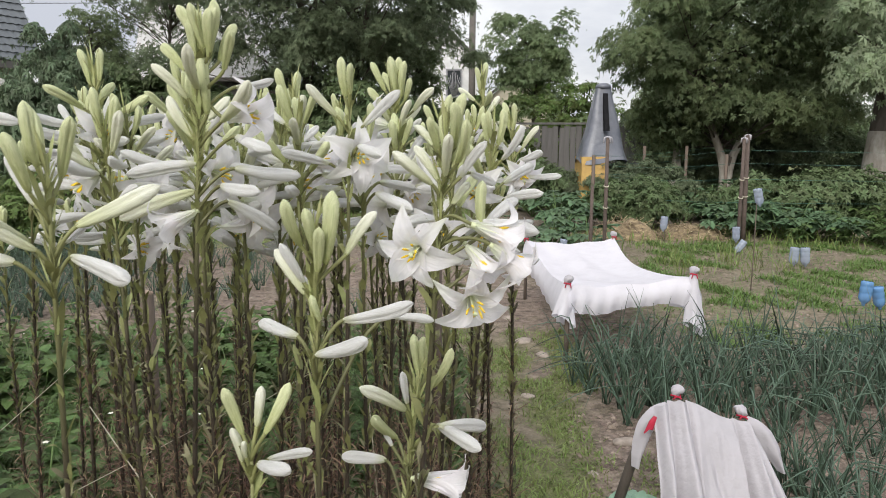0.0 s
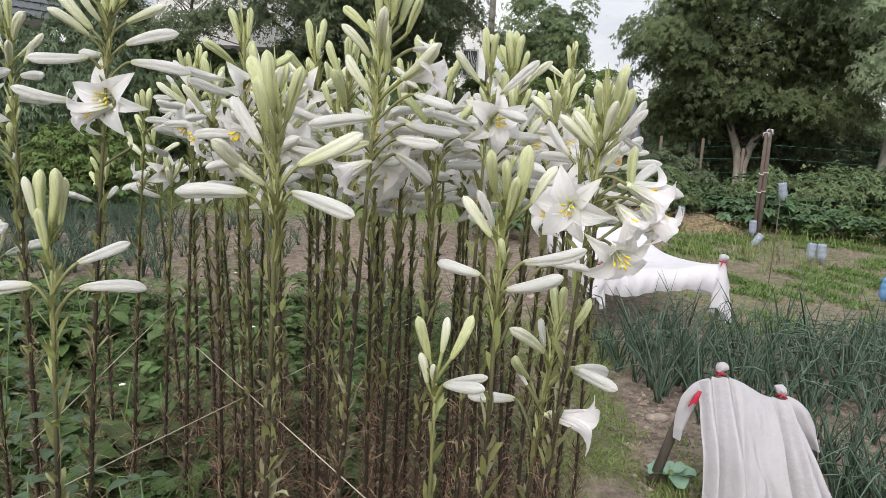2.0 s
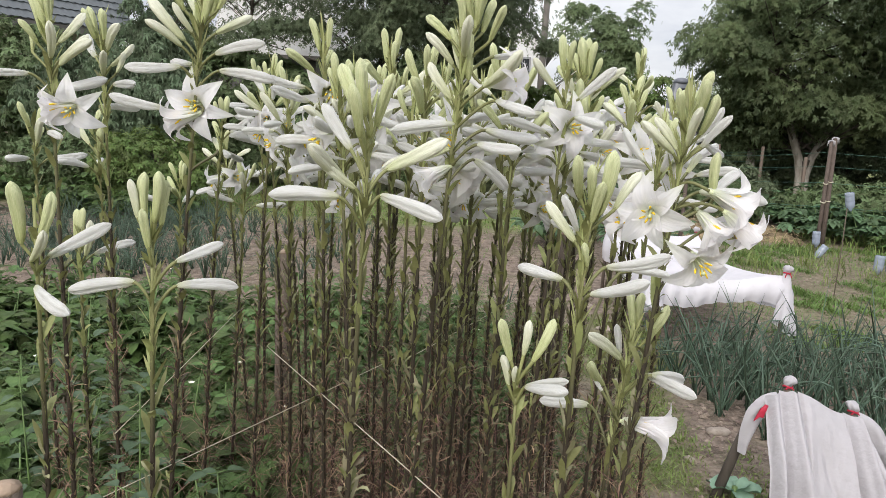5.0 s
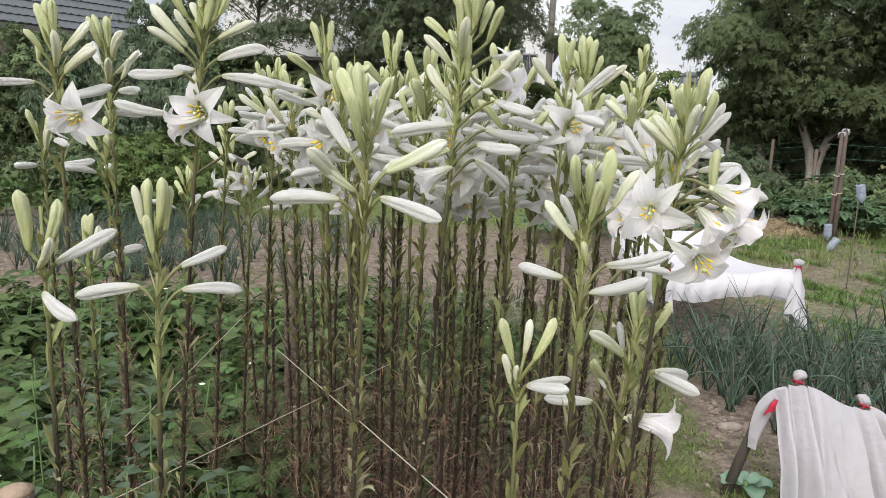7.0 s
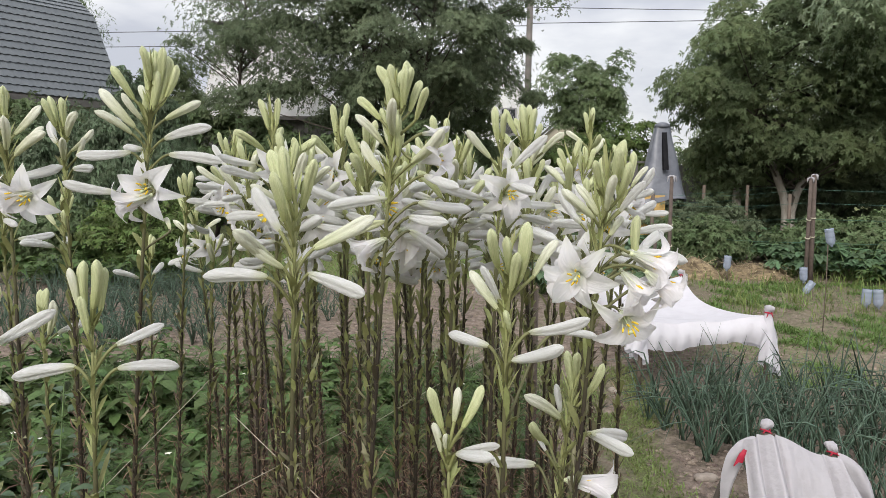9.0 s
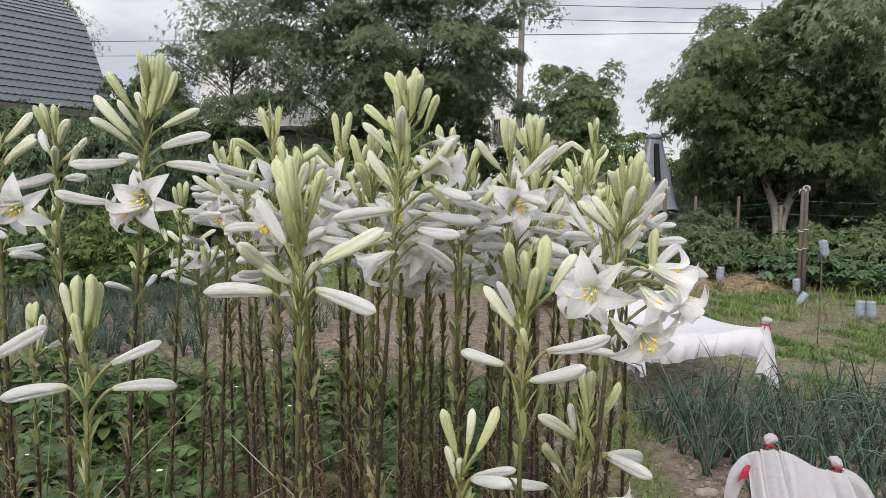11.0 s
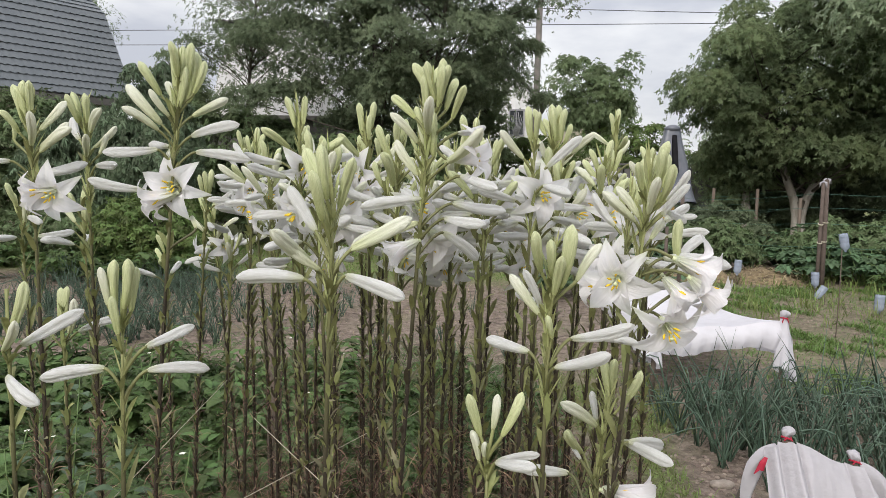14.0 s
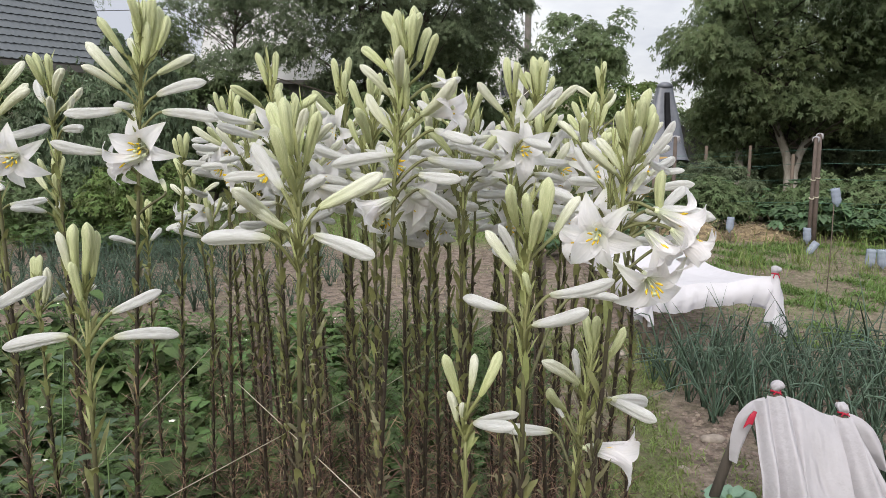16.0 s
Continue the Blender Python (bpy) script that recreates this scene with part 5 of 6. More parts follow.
def near_frame():
    root = thing("covered_frame", (0.79, 2.24, 0.0), "white fleece cloth draped over stakes, tied with red tape", "plant cover", "covered frames")
    k1, k2 = np.array([0.0, 0.0, 0.455]), np.array([0.232, 0.01, 0.380])
    for k in (k1, k2):
        stake(root, (k[0], k[1], 0.0), k[2] - 0.01)
        ball_knot(root, k, 0.66)
    part("leaning_stake", Geo().tube([(-0.20, 0.03, -0.05), (-0.135, 0.035, 0.18), (-0.085, 0.04, 0.34)], [0.019, 0.018, 0.016], 9), M_BARK, root, "dark leaning wooden stake")
    bell = lambda a, c, w: math.exp(-((a - c) / w) ** 2)
    # the front sheet falls from the line between the knots forwards to the ground
    nu, nv = 150, 36
    pts = []
    for i in range(nv):
        s = i / (nv - 1)
        row = []
        for j in range(nu):
            u = j / (nu - 1)
            a = -0.34 + (1.58 + 0.20 * s) * u
            left, right = max(0, -a), max(0, a - 1)
            c = min(max(a, 0), 1)
            top = k1 + (k2 - k1) * c
            e = min(max((c - 0.15) / 0.65, 0), 1)
            top[2] = k1[2] + (k2[2] - k1[2]) * (0.4 * c + 0.6 * e * e * (3 - 2 * e))
            drop = 0.010 + 0.03 * left + 0.9 * max(0, left - 0.22) ** 1.7 + 0.42 * right ** 1.15 - 0.008 * (bell(a, 0, 0.05) + bell(a, 1, 0.05))
            spread = 0.07 + 0.035 * s
            fold = 0.048 * bell(a, 0.03 + 0.03 * s, spread) + 0.034 * bell(a, -0.24, 0.06) - 0.026 * bell(a, -0.12, 0.035)
            fold += 0.044 * bell(a, 1.0 + 0.05 * s, spread) + 0.026 * bell(a, 1.19 + 0.08 * s, 0.055) - 0.020 * bell(a, 1.11 + 0.06 * s, 0.03)
            fold -= 0.030 * min(1, 3 * s) * bell(a, 0.5, 0.30) + 0.010 * bell(a - 0.25 - 0.45 * s, 0, 0.05) * min(1, 2 * s)
            fold += 0.008 * bell(a - 0.85 + 0.5 * s, 0, 0.05) * min(1, 2 * s)
            fold -= 0.030 * bell(a, 0.15 + 0.05 * s, 0.028) + 0.034 * bell(a, 0.86 - 0.02 * s, 0.028) + 0.020 * bell(a, -0.31, 0.03)
            fold += 0.0035 * math.sin(70 * a + 3 * s) * (bell(a, 0, 0.12) + bell(a, 1.02, 0.12)) * (1 - 0.55 * s)
            fold = 1.15 * fold * (0.45 + 0.55 * min(1, 1.8 * s)) + 0.012 * noise.noise(Vector((a * 3.5, s * 3, 2))) + 0.005 * noise.noise(Vector((a * 11, s * 5, 5)))
            z = (top[2] - drop) * (1 - s) + 0.010 * s
            fwd = 0.27 * s ** 0.9 + 0.03 * math.sin(math.pi * s)
            x = top[0] - 0.235 * left + 0.235 * right + 0.05 * s * (a - 0.5)
            row.append((x + 0.5 * fold * 0.3, top[1] - 0.022 - fwd - fold, max(0.008, z)))
        pts.append(row)
    part("front_sheet", Geo().grid(pts), M_CLOTH_WORN, root)

    def lobe(name, a, b, c, widths, back, seed):
        """A hanging strip of cloth from a over b to c, hollowed along its middle."""
        rows = []
        n = 22
        for i in range(n):
            s = i / (n - 1)
            m = (1 - s) ** 2 * a + 2 * s * (1 - s) * b + s * s * c
            t = 2 * (1 - s) * (b - a) + 2 * s * (c - b)
            t /= np.linalg.norm(t)
            side = np.array([-t[2], 0, t[0]])
            w = np.interp(s, np.linspace(0, 1, len(widths)), widths)
            rows.append([m + side * w * (q - 0.5) + np.array([0, back * math.sin(math.pi * q) + 0.006 * math.sin(7 * q + 5 * s + seed), 0]) for q in np.linspace(0, 1, 11)])
        part(name, Geo().grid(rows), M_CLOTH_WORN, root)

    lobe("left_lobe", k1 + [-0.025, 0.016, -0.036], k1 + [-0.118, 0.000, -0.075], k1 + [-0.130, -0.010, -0.250], (0.010, 0.042, 0.062, 0.052, 0.028), -0.022, 1)
    lobe("right_lobe", k2 + [0.015, 0.01, -0.018], k2 + [0.085, 0.0, -0.05], k2 + [0.140, -0.02, -0.19], (0.030, 0.050, 0.062, 0.055, 0.025), -0.025, 3)
    # a patch of red tape lying on the left lobe
    rows = [[(-0.120 + 0.030 * u + 0.018 * v - 0.006 * u * v, -0.052 - 0.006 * math.sin(3 * u), 0.352 + 0.014 * u + 0.046 * v - 0.012 * (2 * u - 1) ** 2) for u in (0, 0.5, 1)] for v in (0, 0.5, 1)]
    rows += [[(x, y - 0.004, z) for x, y, z in r] for r in rows[::-1]]
    part("red_patch", Geo().grid(rows), M_RED, root, "red tape end")


near_frame()


def far_frame():
    root = thing("covered_frame", (0.73, 3.97, 0.0), "white fleece cloth stretched over four stakes, corners tied with red tape", "plant cover", "covered frames")
    c = {(0, 0): np.array([0.0, 0.0, 0.49]), (1, 0): np.array([0.765, 0.08, 0.53]), (0, 1): np.array([-0.04, 1.72, 0.52]), (1, 1): np.array([0.70, 1.75, 0.53])}
    for k, p in c.items():
        stake(root, (p[0], p[1], 0), p[2] - 0.01)
        ball_knot(root, p, 0.85)
    n = 40
    rows = []
    for i in range(n):
        v = i / (n - 1)
        row = []
        for j in range(n):
            u = j / (n - 1)
            p = (1 - u) * (1 - v) * c[0, 0] + u * (1 - v) * c[1, 0] + (1 - u) * v * c[0, 1] + u * v * c[1, 1]
            sag = 0.085 * math.sin(math.pi * u) ** 0.8 * (0.45 + 0.55 * math.sin(math.pi * v)) + 0.10 * math.sin(math.pi * v) * (0.4 + 0.6 * abs(2 * u - 1))
            row.append(p + np.array([0.05 * math.sin(math.pi * v) * (0.5 - u) * 2, 0.06 * math.sin(math.pi * u) * (1 - v), -sag - 0.012 + 0.006 * math.sin(17 * u + 9 * v)]))
        rows.append(row)
    part("top_sheet", Geo().grid(rows), M_CLOTH, root)

    def skirt(name, edge, drop, out):
        """Cloth hanging from an edge of the top, longer and gathered at the corners."""
        rows2 = []
        m = len(edge)
        for i in range(14):
            s = i / 13
            row = []
            for j, p in enumerate(edge):
                u = j / (m - 1)
                corner = math.exp(-u * 9) + math.exp(-(1 - u) * 9)
                d = drop * (1.1 + 0.18 * corner + 0.12 * math.sin(u * 7))
                f = (0.010 + 0.028 * corner) * math.sin(u * 55 + 1.5 * s) * s
                row.append(p + np.asarray(out) * (f + 0.02 * s + 0.03 * math.sin(math.pi * s)) - np.array([0, 0, d * s]))
            rows2.append(row)
        part(name, Geo().grid(rows2), M_CLOTH, root)

    # gathered tails hanging below the front knots
    for k in ((0, 0), (1, 0)):
        x, y, z = c[k]
        rows3 = []
        for i in range(16):
            t = i / 15
            rows3.append([(x + (0.020 + 0.040 * t ** 0.8) * (1 + 0.25 * math.sin(4 * q + 3 * t) * t) * math.cos(q) + 0.02 * t * (1 if k[0] else -1),
                           y + (0.016 + 0.026 * t) * (1 + 0.25 * math.sin(4 * q + 3 * t) * t) * math.sin(q) - 0.02 * t, z - 0.005 - ((0.33 if k[0] else 0.22) + 0.05 * math.sin(q + 1.0)) * t) for q in np.linspace(0, 2 * math.pi, 33)])
        part("gathered_tail", Geo().grid(rows3), M_CLOTH, root)
    top = np.array(rows)
    skirt("front_skirt", top[0], 0.135, (0, -1, 0))
    skirt("right_skirt", top[:, -1], 0.16, (1, 0, 0))
    skirt("left_skirt", top[:, 0], 0.18, (-1, 0, 0))
    skirt("back_skirt", top[-1], 0.16, (0, 1, 0))


far_frame()


# ---- bottles, stakes, posts ----
def bottle_mesh(mat):
    prof = [(0.046, 0.0), (0.050, 0.006), (0.051, 0.05), (0.048, 0.06), (0.051, 0.07), (0.051, 0.13), (0.048, 0.14), (0.051, 0.15), (0.050, 0.205), (0.042, 0.235), (0.022, 0.262), (0.014, 0.275), (0.014, 0.295)]
    return Geo().lathe(prof, 16).mesh("bottle", mat)


BOTTLE_MESH = {"clear": bottle_mesh(M_BOTTLE), "blue": bottle_mesh(M_BOTTLE_BLUE)}


def bottle_stake(x, y, z, tint="clear", lean=0.0, size=1.0, upside=True):
    """A plastic bottle upended over a thin stick, its bottom at height z + 0.28."""
    root = thing("bottle_on_stick", (x, y, height(x, y)), "%s plastic bottle upended over a thin wooden stick" % tint, "bottle", "bottles on sticks")
    part("stick", Geo().tube([(0, 0, -0.05), (0.006, 0, 0.5 * z), (0, 0, z + 0.12)], [0.005, 0.0045, 0.004], 6), M_WOOD, root)
    b = Matrix.Translation((0, 0, z + 0.25 * size)) @ Matrix.Rotation(radians(180 + lean), 4, "Y") @ Matrix.Diagonal((size * 1.12, size * 1.12, size * 0.82, 1))
    part("bottle", BOTTLE_MESH[tint], None, root, at=b)


bottle_stake(2.735, 6.01, 0.74, "clear", -12, 0.66)
bottle_stake(3.69, 7.15, 0.02, "clear", 3, 0.83)
bottle_stake(3.78, 7.12, 0.02, "clear", -4, 0.83)
bottle_stake(3.55, 8.3, 0.10, "clear", -3, 0.79)
bottle_stake(3.42, 7.75, 0.02, "clear", 35, 0.72)
bottle_stake(2.97, 9.2, 0.12, "clear", 4, 0.86)
bottle_stake(1.22, 6.9, 0.16, "clear", 10, 0.72)
bottle_stake(2.98, 4.75, 0.16, "blue", 6, 0.72)
bottle_stake(3.07, 4.78, 0.12, "blue", -12, 0.68)


def post(name, x, y, h, r, mat, label, cap=False, lean=0.0, rag=False):
    root = thing(name, (x, y, 0), label, "post")
    part("shaft", Geo().tube([(0, 0, -0.1), (0.3 * lean, 0, h * 0.4), (lean, 0, h)], [r, r * 0.97, r * 0.9], 10), mat, root)
    if rag:
        g = Geo()
        for k in range(4):
            a = k * 1.7
            g.tube([(lean + 0.01 * math.cos(a), 0.01 * math.sin(a), h + 0.01), (lean + 0.04 * math.cos(a), 0.03 * math.sin(a), h), (lean + 0.05 * math.cos(a), 0.04 * math.sin(a), h - 0.06)], [0.008, 0.009, 0.003], 6)
        part("rag", g, M_CLOTH_WORN, root, "frayed pale rag")
        for z in (h * 0.45, h * 0.62):
            th = np.linspace(0, 2 * np.pi, 13)
            part("wire_tie", Geo().tube(np.stack([lean * 0.6 + r * 1.1 * np.cos(th), r * 1.1 * np.sin(th), z + 0.01 * np.sin(th)], 1), 0.008, 5), M_TWINE, root)
    return root


post("fence_post", 3.81, 8.83, 1.36, 0.023, M_RUST, "rusty brown pipe post with a rag on top", rag=True)
post("fence_post", 3.885, 8.86, 1.40, 0.031, M_RUST, "weathered wooden post beside the pipe", rag=True, lean=-0.02)
post("wooden_stake", 1.77, 7.5, 1.36, 0.022, M_RUST, "tall thin brown stake with a pale knob", rag=True)
post("wooden_stake", 1.62, 7.5, 0.85, 0.020, M_RUST, "thin brown stake standing in the bed")
for px, py, ph in ((4.05, 14.0, 1.25), (5.0, 14.3, 1.25), (5.3, 13.0, 1.1), (2.6, 12.0, 1.1)):
    post("fence_post", px, py, ph, 0.035, M_WOOD, "weathered wooden fence post")


def wire_fence():
    root = thing("wire_fence", (0, 0, 0), "sagging green wire strung between posts", "fence")
    for k, z in enumerate((0.55, 0.85, 1.05, 1.22)):
        s = np.linspace(0, 1, 9)
        a, b = np.array([2.6, 12.0, z * 0.9]), np.array([3.75, 8.86, z])
        p = a + np.outer(s, b - a)
        p[:, 2] -= 0.06 * np.sin(math.pi * s)
        part("wire", Geo().tube(p, 0.002, 5), M_MESHWIRE, root)
        a, b = np.array([2.6, 12.0, z * 0.9]), np.array([5.4, 14.0, z])
        p = a + np.outer(s, b - a)
        p[:, 2] -= 0.05 * np.sin(math.pi * s)
        part("wire", Geo().tube(p, 0.002, 5), M_MESHWIRE, root)
        a, b = np.array([3.75, 8.86, z]), np.array([9.5, 9.6, z])
        p = a + np.outer(s, b - a)
        p[:, 2] -= 0.05 * np.sin(math.pi * s)
        part("wire", Geo().tube(p, 0.002, 5), M_MESHWIRE, root)


wire_fence()


def lily_stake(x, y, h, r, label, lean=0.0):
    root = thing("support_stake", (x, y, 0), label, "stake", "stakes among the lilies")
    part("shaft", Geo().tube([(0, 0, -0.1), (lean * 0.4, 0, h * 0.5), (lean, 0, h)], [r, r * 0.98, r * 0.95], 11), M_WOOD, root)
    part("cut_top", Geo().lathe([(r * 0.93, 0), (r * 0.90, 0.006), (r * 0.4, 0.011), (0.001, 0.012)], 11, at=(lean, 0, h - 0.001)), M_CUTWOOD, root)


lily_stake(-1.00, 2.27, 0.80, 0.027, "weathered round wooden stake with sawn top")
lily_stake(-0.89, 0.70, 0.755, 0.024, "pale sawn wooden stake in the potato bed")
lily_stake(-0.02, 2.12, 0.95, 0.018, "weathered round wooden stake among stems")


def twine(p, q, sag, r=0.0010):
    s = np.linspace(0, 1, 12)
    pts = np.asarray(p) + np.outer(s, np.asarray(q) - np.asarray(p))
    pts[:, 2] -= sag * np.sin(math.pi * s)
    root = thing("twine", tuple(p), "pale twine stretched across the lily stems", "twine", "twines round the lilies")
    part("strand", Geo().tube(pts - pts[0], r, 5), M_TWINE, root)


twine((-1.05, 0.75, 0.57), (-0.45, 1.59, 0.695), 0.0)
twine((-0.778, 1.450, 0.727), (-0.275, 0.800, 0.720), 0.0)
twine((-1.023, 1.200, 0.596), (-0.944, 1.700, 0.740), 0.0)
twine((-0.469, 1.600, 0.662), (-0.071, 2.050, 0.804), 0.0)
twine((-0.140, 1.200, 0.917), (-0.113, 1.200, 0.512), 0.0)


# ---- trees and shrubs ----
def tree(name, x, y, h, crown, base, mat, label, leaf=0.10, n=26000, trunk_r=0.16, seed=1, forks=1, bark=None, lime=0.0, squash=1.0, droop=0.0, clump=0.8, flat=0.5, category="tree", even=0.3, lobes=0.15, shift=0.0, boxy=1.0, join=0.0, leaflets=5, wide=0.42):
    """Tapered trunk, limbs out to clump centres, and a crown of single leaves thick round the clumps.
    crown: half widths in x and y; base: height where the crown begins."""
    r = np.random.default_rng(seed)
    root = thing(name, (x, y, 0), label, category)
    cx, cy = crown
    g, low = Geo(), Geo()
    fork_z = base * 0.8 if forks > 1 else base
    top = np.array([r.normal(0, 0.1), r.normal(0, 0.1), h * 0.86])
    ends = []
    for k in range(forks):
        a = 2 * math.pi * k / forks + 0.3
        lean = np.array([math.cos(a), 0.3 * math.sin(a), 0]) * (0.12 + 0.22 * (forks > 1))
        s = np.linspace(0, 1, 15)
        part_way = np.clip((s * top[2] - join) / (top[2] - join), 0, 1) if join else s
        p = np.outer(s, top) + np.outer(np.sin(part_way * math.pi / 2), lean * h * (0.62 if join else 0.30)) + np.array([0.05 * math.cos(a), 0.05 * math.sin(a), 0]) * (forks > 1)
        p[:, :2] += 0.05 * np.sin(s * 7 + seed)[:, None]
        p[0, 2] = -0.1
        rad = trunk_r * (1.1 - 0.95 * s) / (1.7 if forks > 1 else 1)
        g.tube(p, rad, 10)
        if lime:
            m = np.linspace(0, 1, 6)
            q = np.stack([np.interp(m * lime, p[:, 2], p[:, c]) for c in range(3)], 1)
            low.tube(q, np.interp(m * lime, p[:, 2], rad) * 1.06 + 0.004, 10)
        ends.append(p)
    n_cl = int(64 * max(1, cx * cy / 4))
    u = r.normal(0, 1, (n_cl, 3))
    u /= np.linalg.norm(u, axis=1)[:, None]
    u = np.sign(u) * np.abs(u) ** boxy
    rad = r.uniform(0.35, 1.0, n_cl) ** 0.45
    cz = (h + base) / 2
    cen = u * rad[:, None] * np.array([cx, cy, (h - base) / 2 * squash]) * r.uniform(0.82, 1.12, n_cl)[:, None] + np.array([0, 0, cz])
    lobe = np.array([noise.noise(Vector(p) * 1.9 + Vector((seed * 3.1, 0, 0))) for p in u])
    cen = (cen - [0, 0, cz]) * (1 + lobes * 2 * lobe)[:, None] + [0, 0, cz]
    cen[:, 0] += shift
    cen[:, 2] = np.maximum(cen[:, 2], base * 0.85)
    for c in cen[:: max(1, n_cl // 44)]:
        p = ends[int(r.integers(len(ends)))]
        z0 = min(max(base * 0.9, c[2] - 0.55 * np.hypot(c[0], c[1]) - 0.2), h * 0.8)
        a = np.array([np.interp(z0, p[:, 2], p[:, k]) for k in range(3)])
        L = np.linalg.norm(c - a)
        g.tube(curve_points(a, (c - a) * 0.3 + [0, 0, 0.1 * L], (c - a) * 0.3 - [0, 0, droop * L * 0.3], c, 6), np.linspace(trunk_r * 0.15, 0.005, 6), 5)
    part("trunk", g, bark or M_BARK, root)
    if lime:
        part("limewashed_trunk", low, M_LIME, root, "whitewashed lower trunk")
    per = max(8, n // (3 * n_cl))
    size = clump * r.uniform(0.55, 1.3, n_cl)
    # domed sprays: leaves lie thick on the upper shell of each clump and hang at its rim
    off = r.normal(0, 1, (n_cl, per, 3))
    off[:, :, 2] = np.where(off[:, :, 2] < -0.35, -off[:, :, 2], off[:, :, 2])
    off /= np.linalg.norm(off, axis=2)[:, :, None] + 1e-9
    off *= r.uniform(0.45, 1.0, (n_cl, per, 1)) ** 0.5 * (1 + 0.22 * r.normal(0, 1, (n_cl, per, 1)).clip(-2, 2)) * size[:, None, None]
    flat_r = (off[:, :, 0] ** 2 + off[:, :, 1] ** 2) ** 0.5
    off[:, :, 2] = off[:, :, 2] * 0.5 - (0.28 + droop) * flat_r ** 2 / size[:, None]
    pts = (cen[:, None] + off).reshape(-1, 3)
    # some of the leaves spread through the outer crown between the clumps
    m = int(len(pts) * even * 0.5)
    q = r.normal(0, 1, (m, 3))
    q /= np.linalg.norm(q, axis=1)[:, None]
    swell = 1 - 0.5 * lobes + 0.16 * np.sin(q[:, 0] * 5 + seed) * np.cos(q[:, 2] * 6 + seed) + 0.10 * np.sin(q[:, 1] * 11 + q[:, 2] * 9)
    q = q * (r.uniform(0.15, 1.0, m) ** 0.4 * swell)[:, None] * np.array([cx, cy, (h - base) / 2 * squash]) * 1.02 + np.array([shift, 0, cz])
    away = off.reshape(-1, 3) / size.repeat(per)[:, None] + 0.6 * (pts - [shift, 0, cz]) / np.array([cx, cy, (h - base) / 2])
    stay = r.uniform(0, 1, len(pts)) < 1 - even * 0.5
    away = np.concatenate([away[stay], (q - [shift, 0, cz]) / np.array([cx, cy, (h - base) / 2])])
    pts = np.concatenate([pts[stay], q])
    stay = pts[:, 2] > base * 0.72
    pts, away = pts[stay], away[stay]
    away /= np.linalg.norm(away, axis=1)[:, None] + 1e-9
    v, f = sprays(pts, away, leaf * 1.5, r, leaflets, wide, up=0.9 * flat, droop=0.3 + droop)
    part("crown", Geo().add(v, f), mat, root, smooth=False)
    return root


tree("apple_tree", -2.28, 14.2, 7.6, (3.0, 2.3), 1.8, M_TREE_APPLE, "dense dark green apple tree with twiggy crown", 0.044, 205000, 0.17, 3, forks=2, clump=0.60, even=0.4, lobes=0.22, shift=-0.05)
tree("apple_tree", -0.80, 16.2, 4.3, (0.8, 0.8), 0.8, M_TREE_WALNUT, "young apple tree before the cottage", 0.050, 28000, 0.07, 33, clump=0.45)
tree("apple_tree", -6.1, 15.5, 6.3, (1.6, 1.2), 3.3, M_TREE_APPLE, "airy apple tree before a white wall", 0.044, 14000, 0.07, 13, clump=0.42, lobes=0.35, even=0.5)
tree("apple_tree", -7.4, 15.2, 4.3, (0.7, 0.7), 1.0, M_TREE_WALNUT, "leafy young apple tree before the outbuilding", 0.045, 24000, 0.06, 26, clump=0.4, lobes=0.25)
tree("walnut_tree", 6.15, 15.0, 5.1, (2.55, 2.4), 1.3, M_TREE_WALNUT, "broad walnut tree with forked whitewashed trunk", 0.054, 125000, 0.15, 4, forks=2, lime=1.75, clump=0.52, droop=0.2, even=0.25, lobes=0.36, shift=-0.1, boxy=0.9, join=0.85, leaflets=6)
tree("walnut_tree", 7.8, 12.6, 8.8, (3.0, 2.5), 2.1, M_TREE_SHADE, "large dark walnut tree with whitewashed trunk", 0.060, 74000, 0.21, 5, lime=1.5, clump=0.6, droop=0.2, even=0.3, lobes=0.25, shift=0.45, leaflets=6)
tree("walnut_tree", 5.15, 15.6, 2.6, (0.9, 0.8), 1.3, M_TREE_WALNUT, "lower walnut tree with whitewashed trunk", 0.070, 9000, 0.12, 6, lime=1.35, clump=0.4, droop=0.2, leaflets=6)
tree("walnut_tree", 12.5, 17.0, 8.5, (3.2, 3.0), 1.0, M_TREE_SHADE, "dark tree at the garden's edge", 0.09, 26000, 0.2, 16, clump=0.8)
tree("walnut_tree", 9.3, 20.0, 6.6, (3.2, 2.5), 0.6, M_TREE_SHADE, "dark tree closing the garden's edge", 0.09, 32000, 0.2, 17, clump=0.8)
tree("walnut_tree", 3.15, 25.0, 5.8, (1.45, 1.4), 2.7, M_TREE_FAR, "distant rounded tree behind the fence", 0.075, 20000, 0.13, 7, clump=0.5, even=0.2, lobes=0.35, leaflets=6, droop=0.2)
tree("birch_tree", -14.15, 22.5, 7.9, (0.9, 0.9), 3.0, M_TREE_FAR, "pale feathery birch behind the roof", 0.055, 14000, 0.09, 8, clump=0.45, droop=0.6, wide=0.25)
tree("cypress", -5.6, 10.2, 2.9, (0.75, 0.7), 0.15, M_THUJA, "dark drooping cypress shrub", 0.045, 34000, 0.07, 9, clump=0.28, droop=0.7, flat=0.1, category="shrub")
tree("cypress", -6.9, 10.8, 2.6, (0.85, 0.7), 0.15, M_THUJA, "dark drooping cypress shrub beside the house", 0.045, 32000, 0.07, 10, clump=0.28, droop=0.7, flat=0.1, category="shrub")
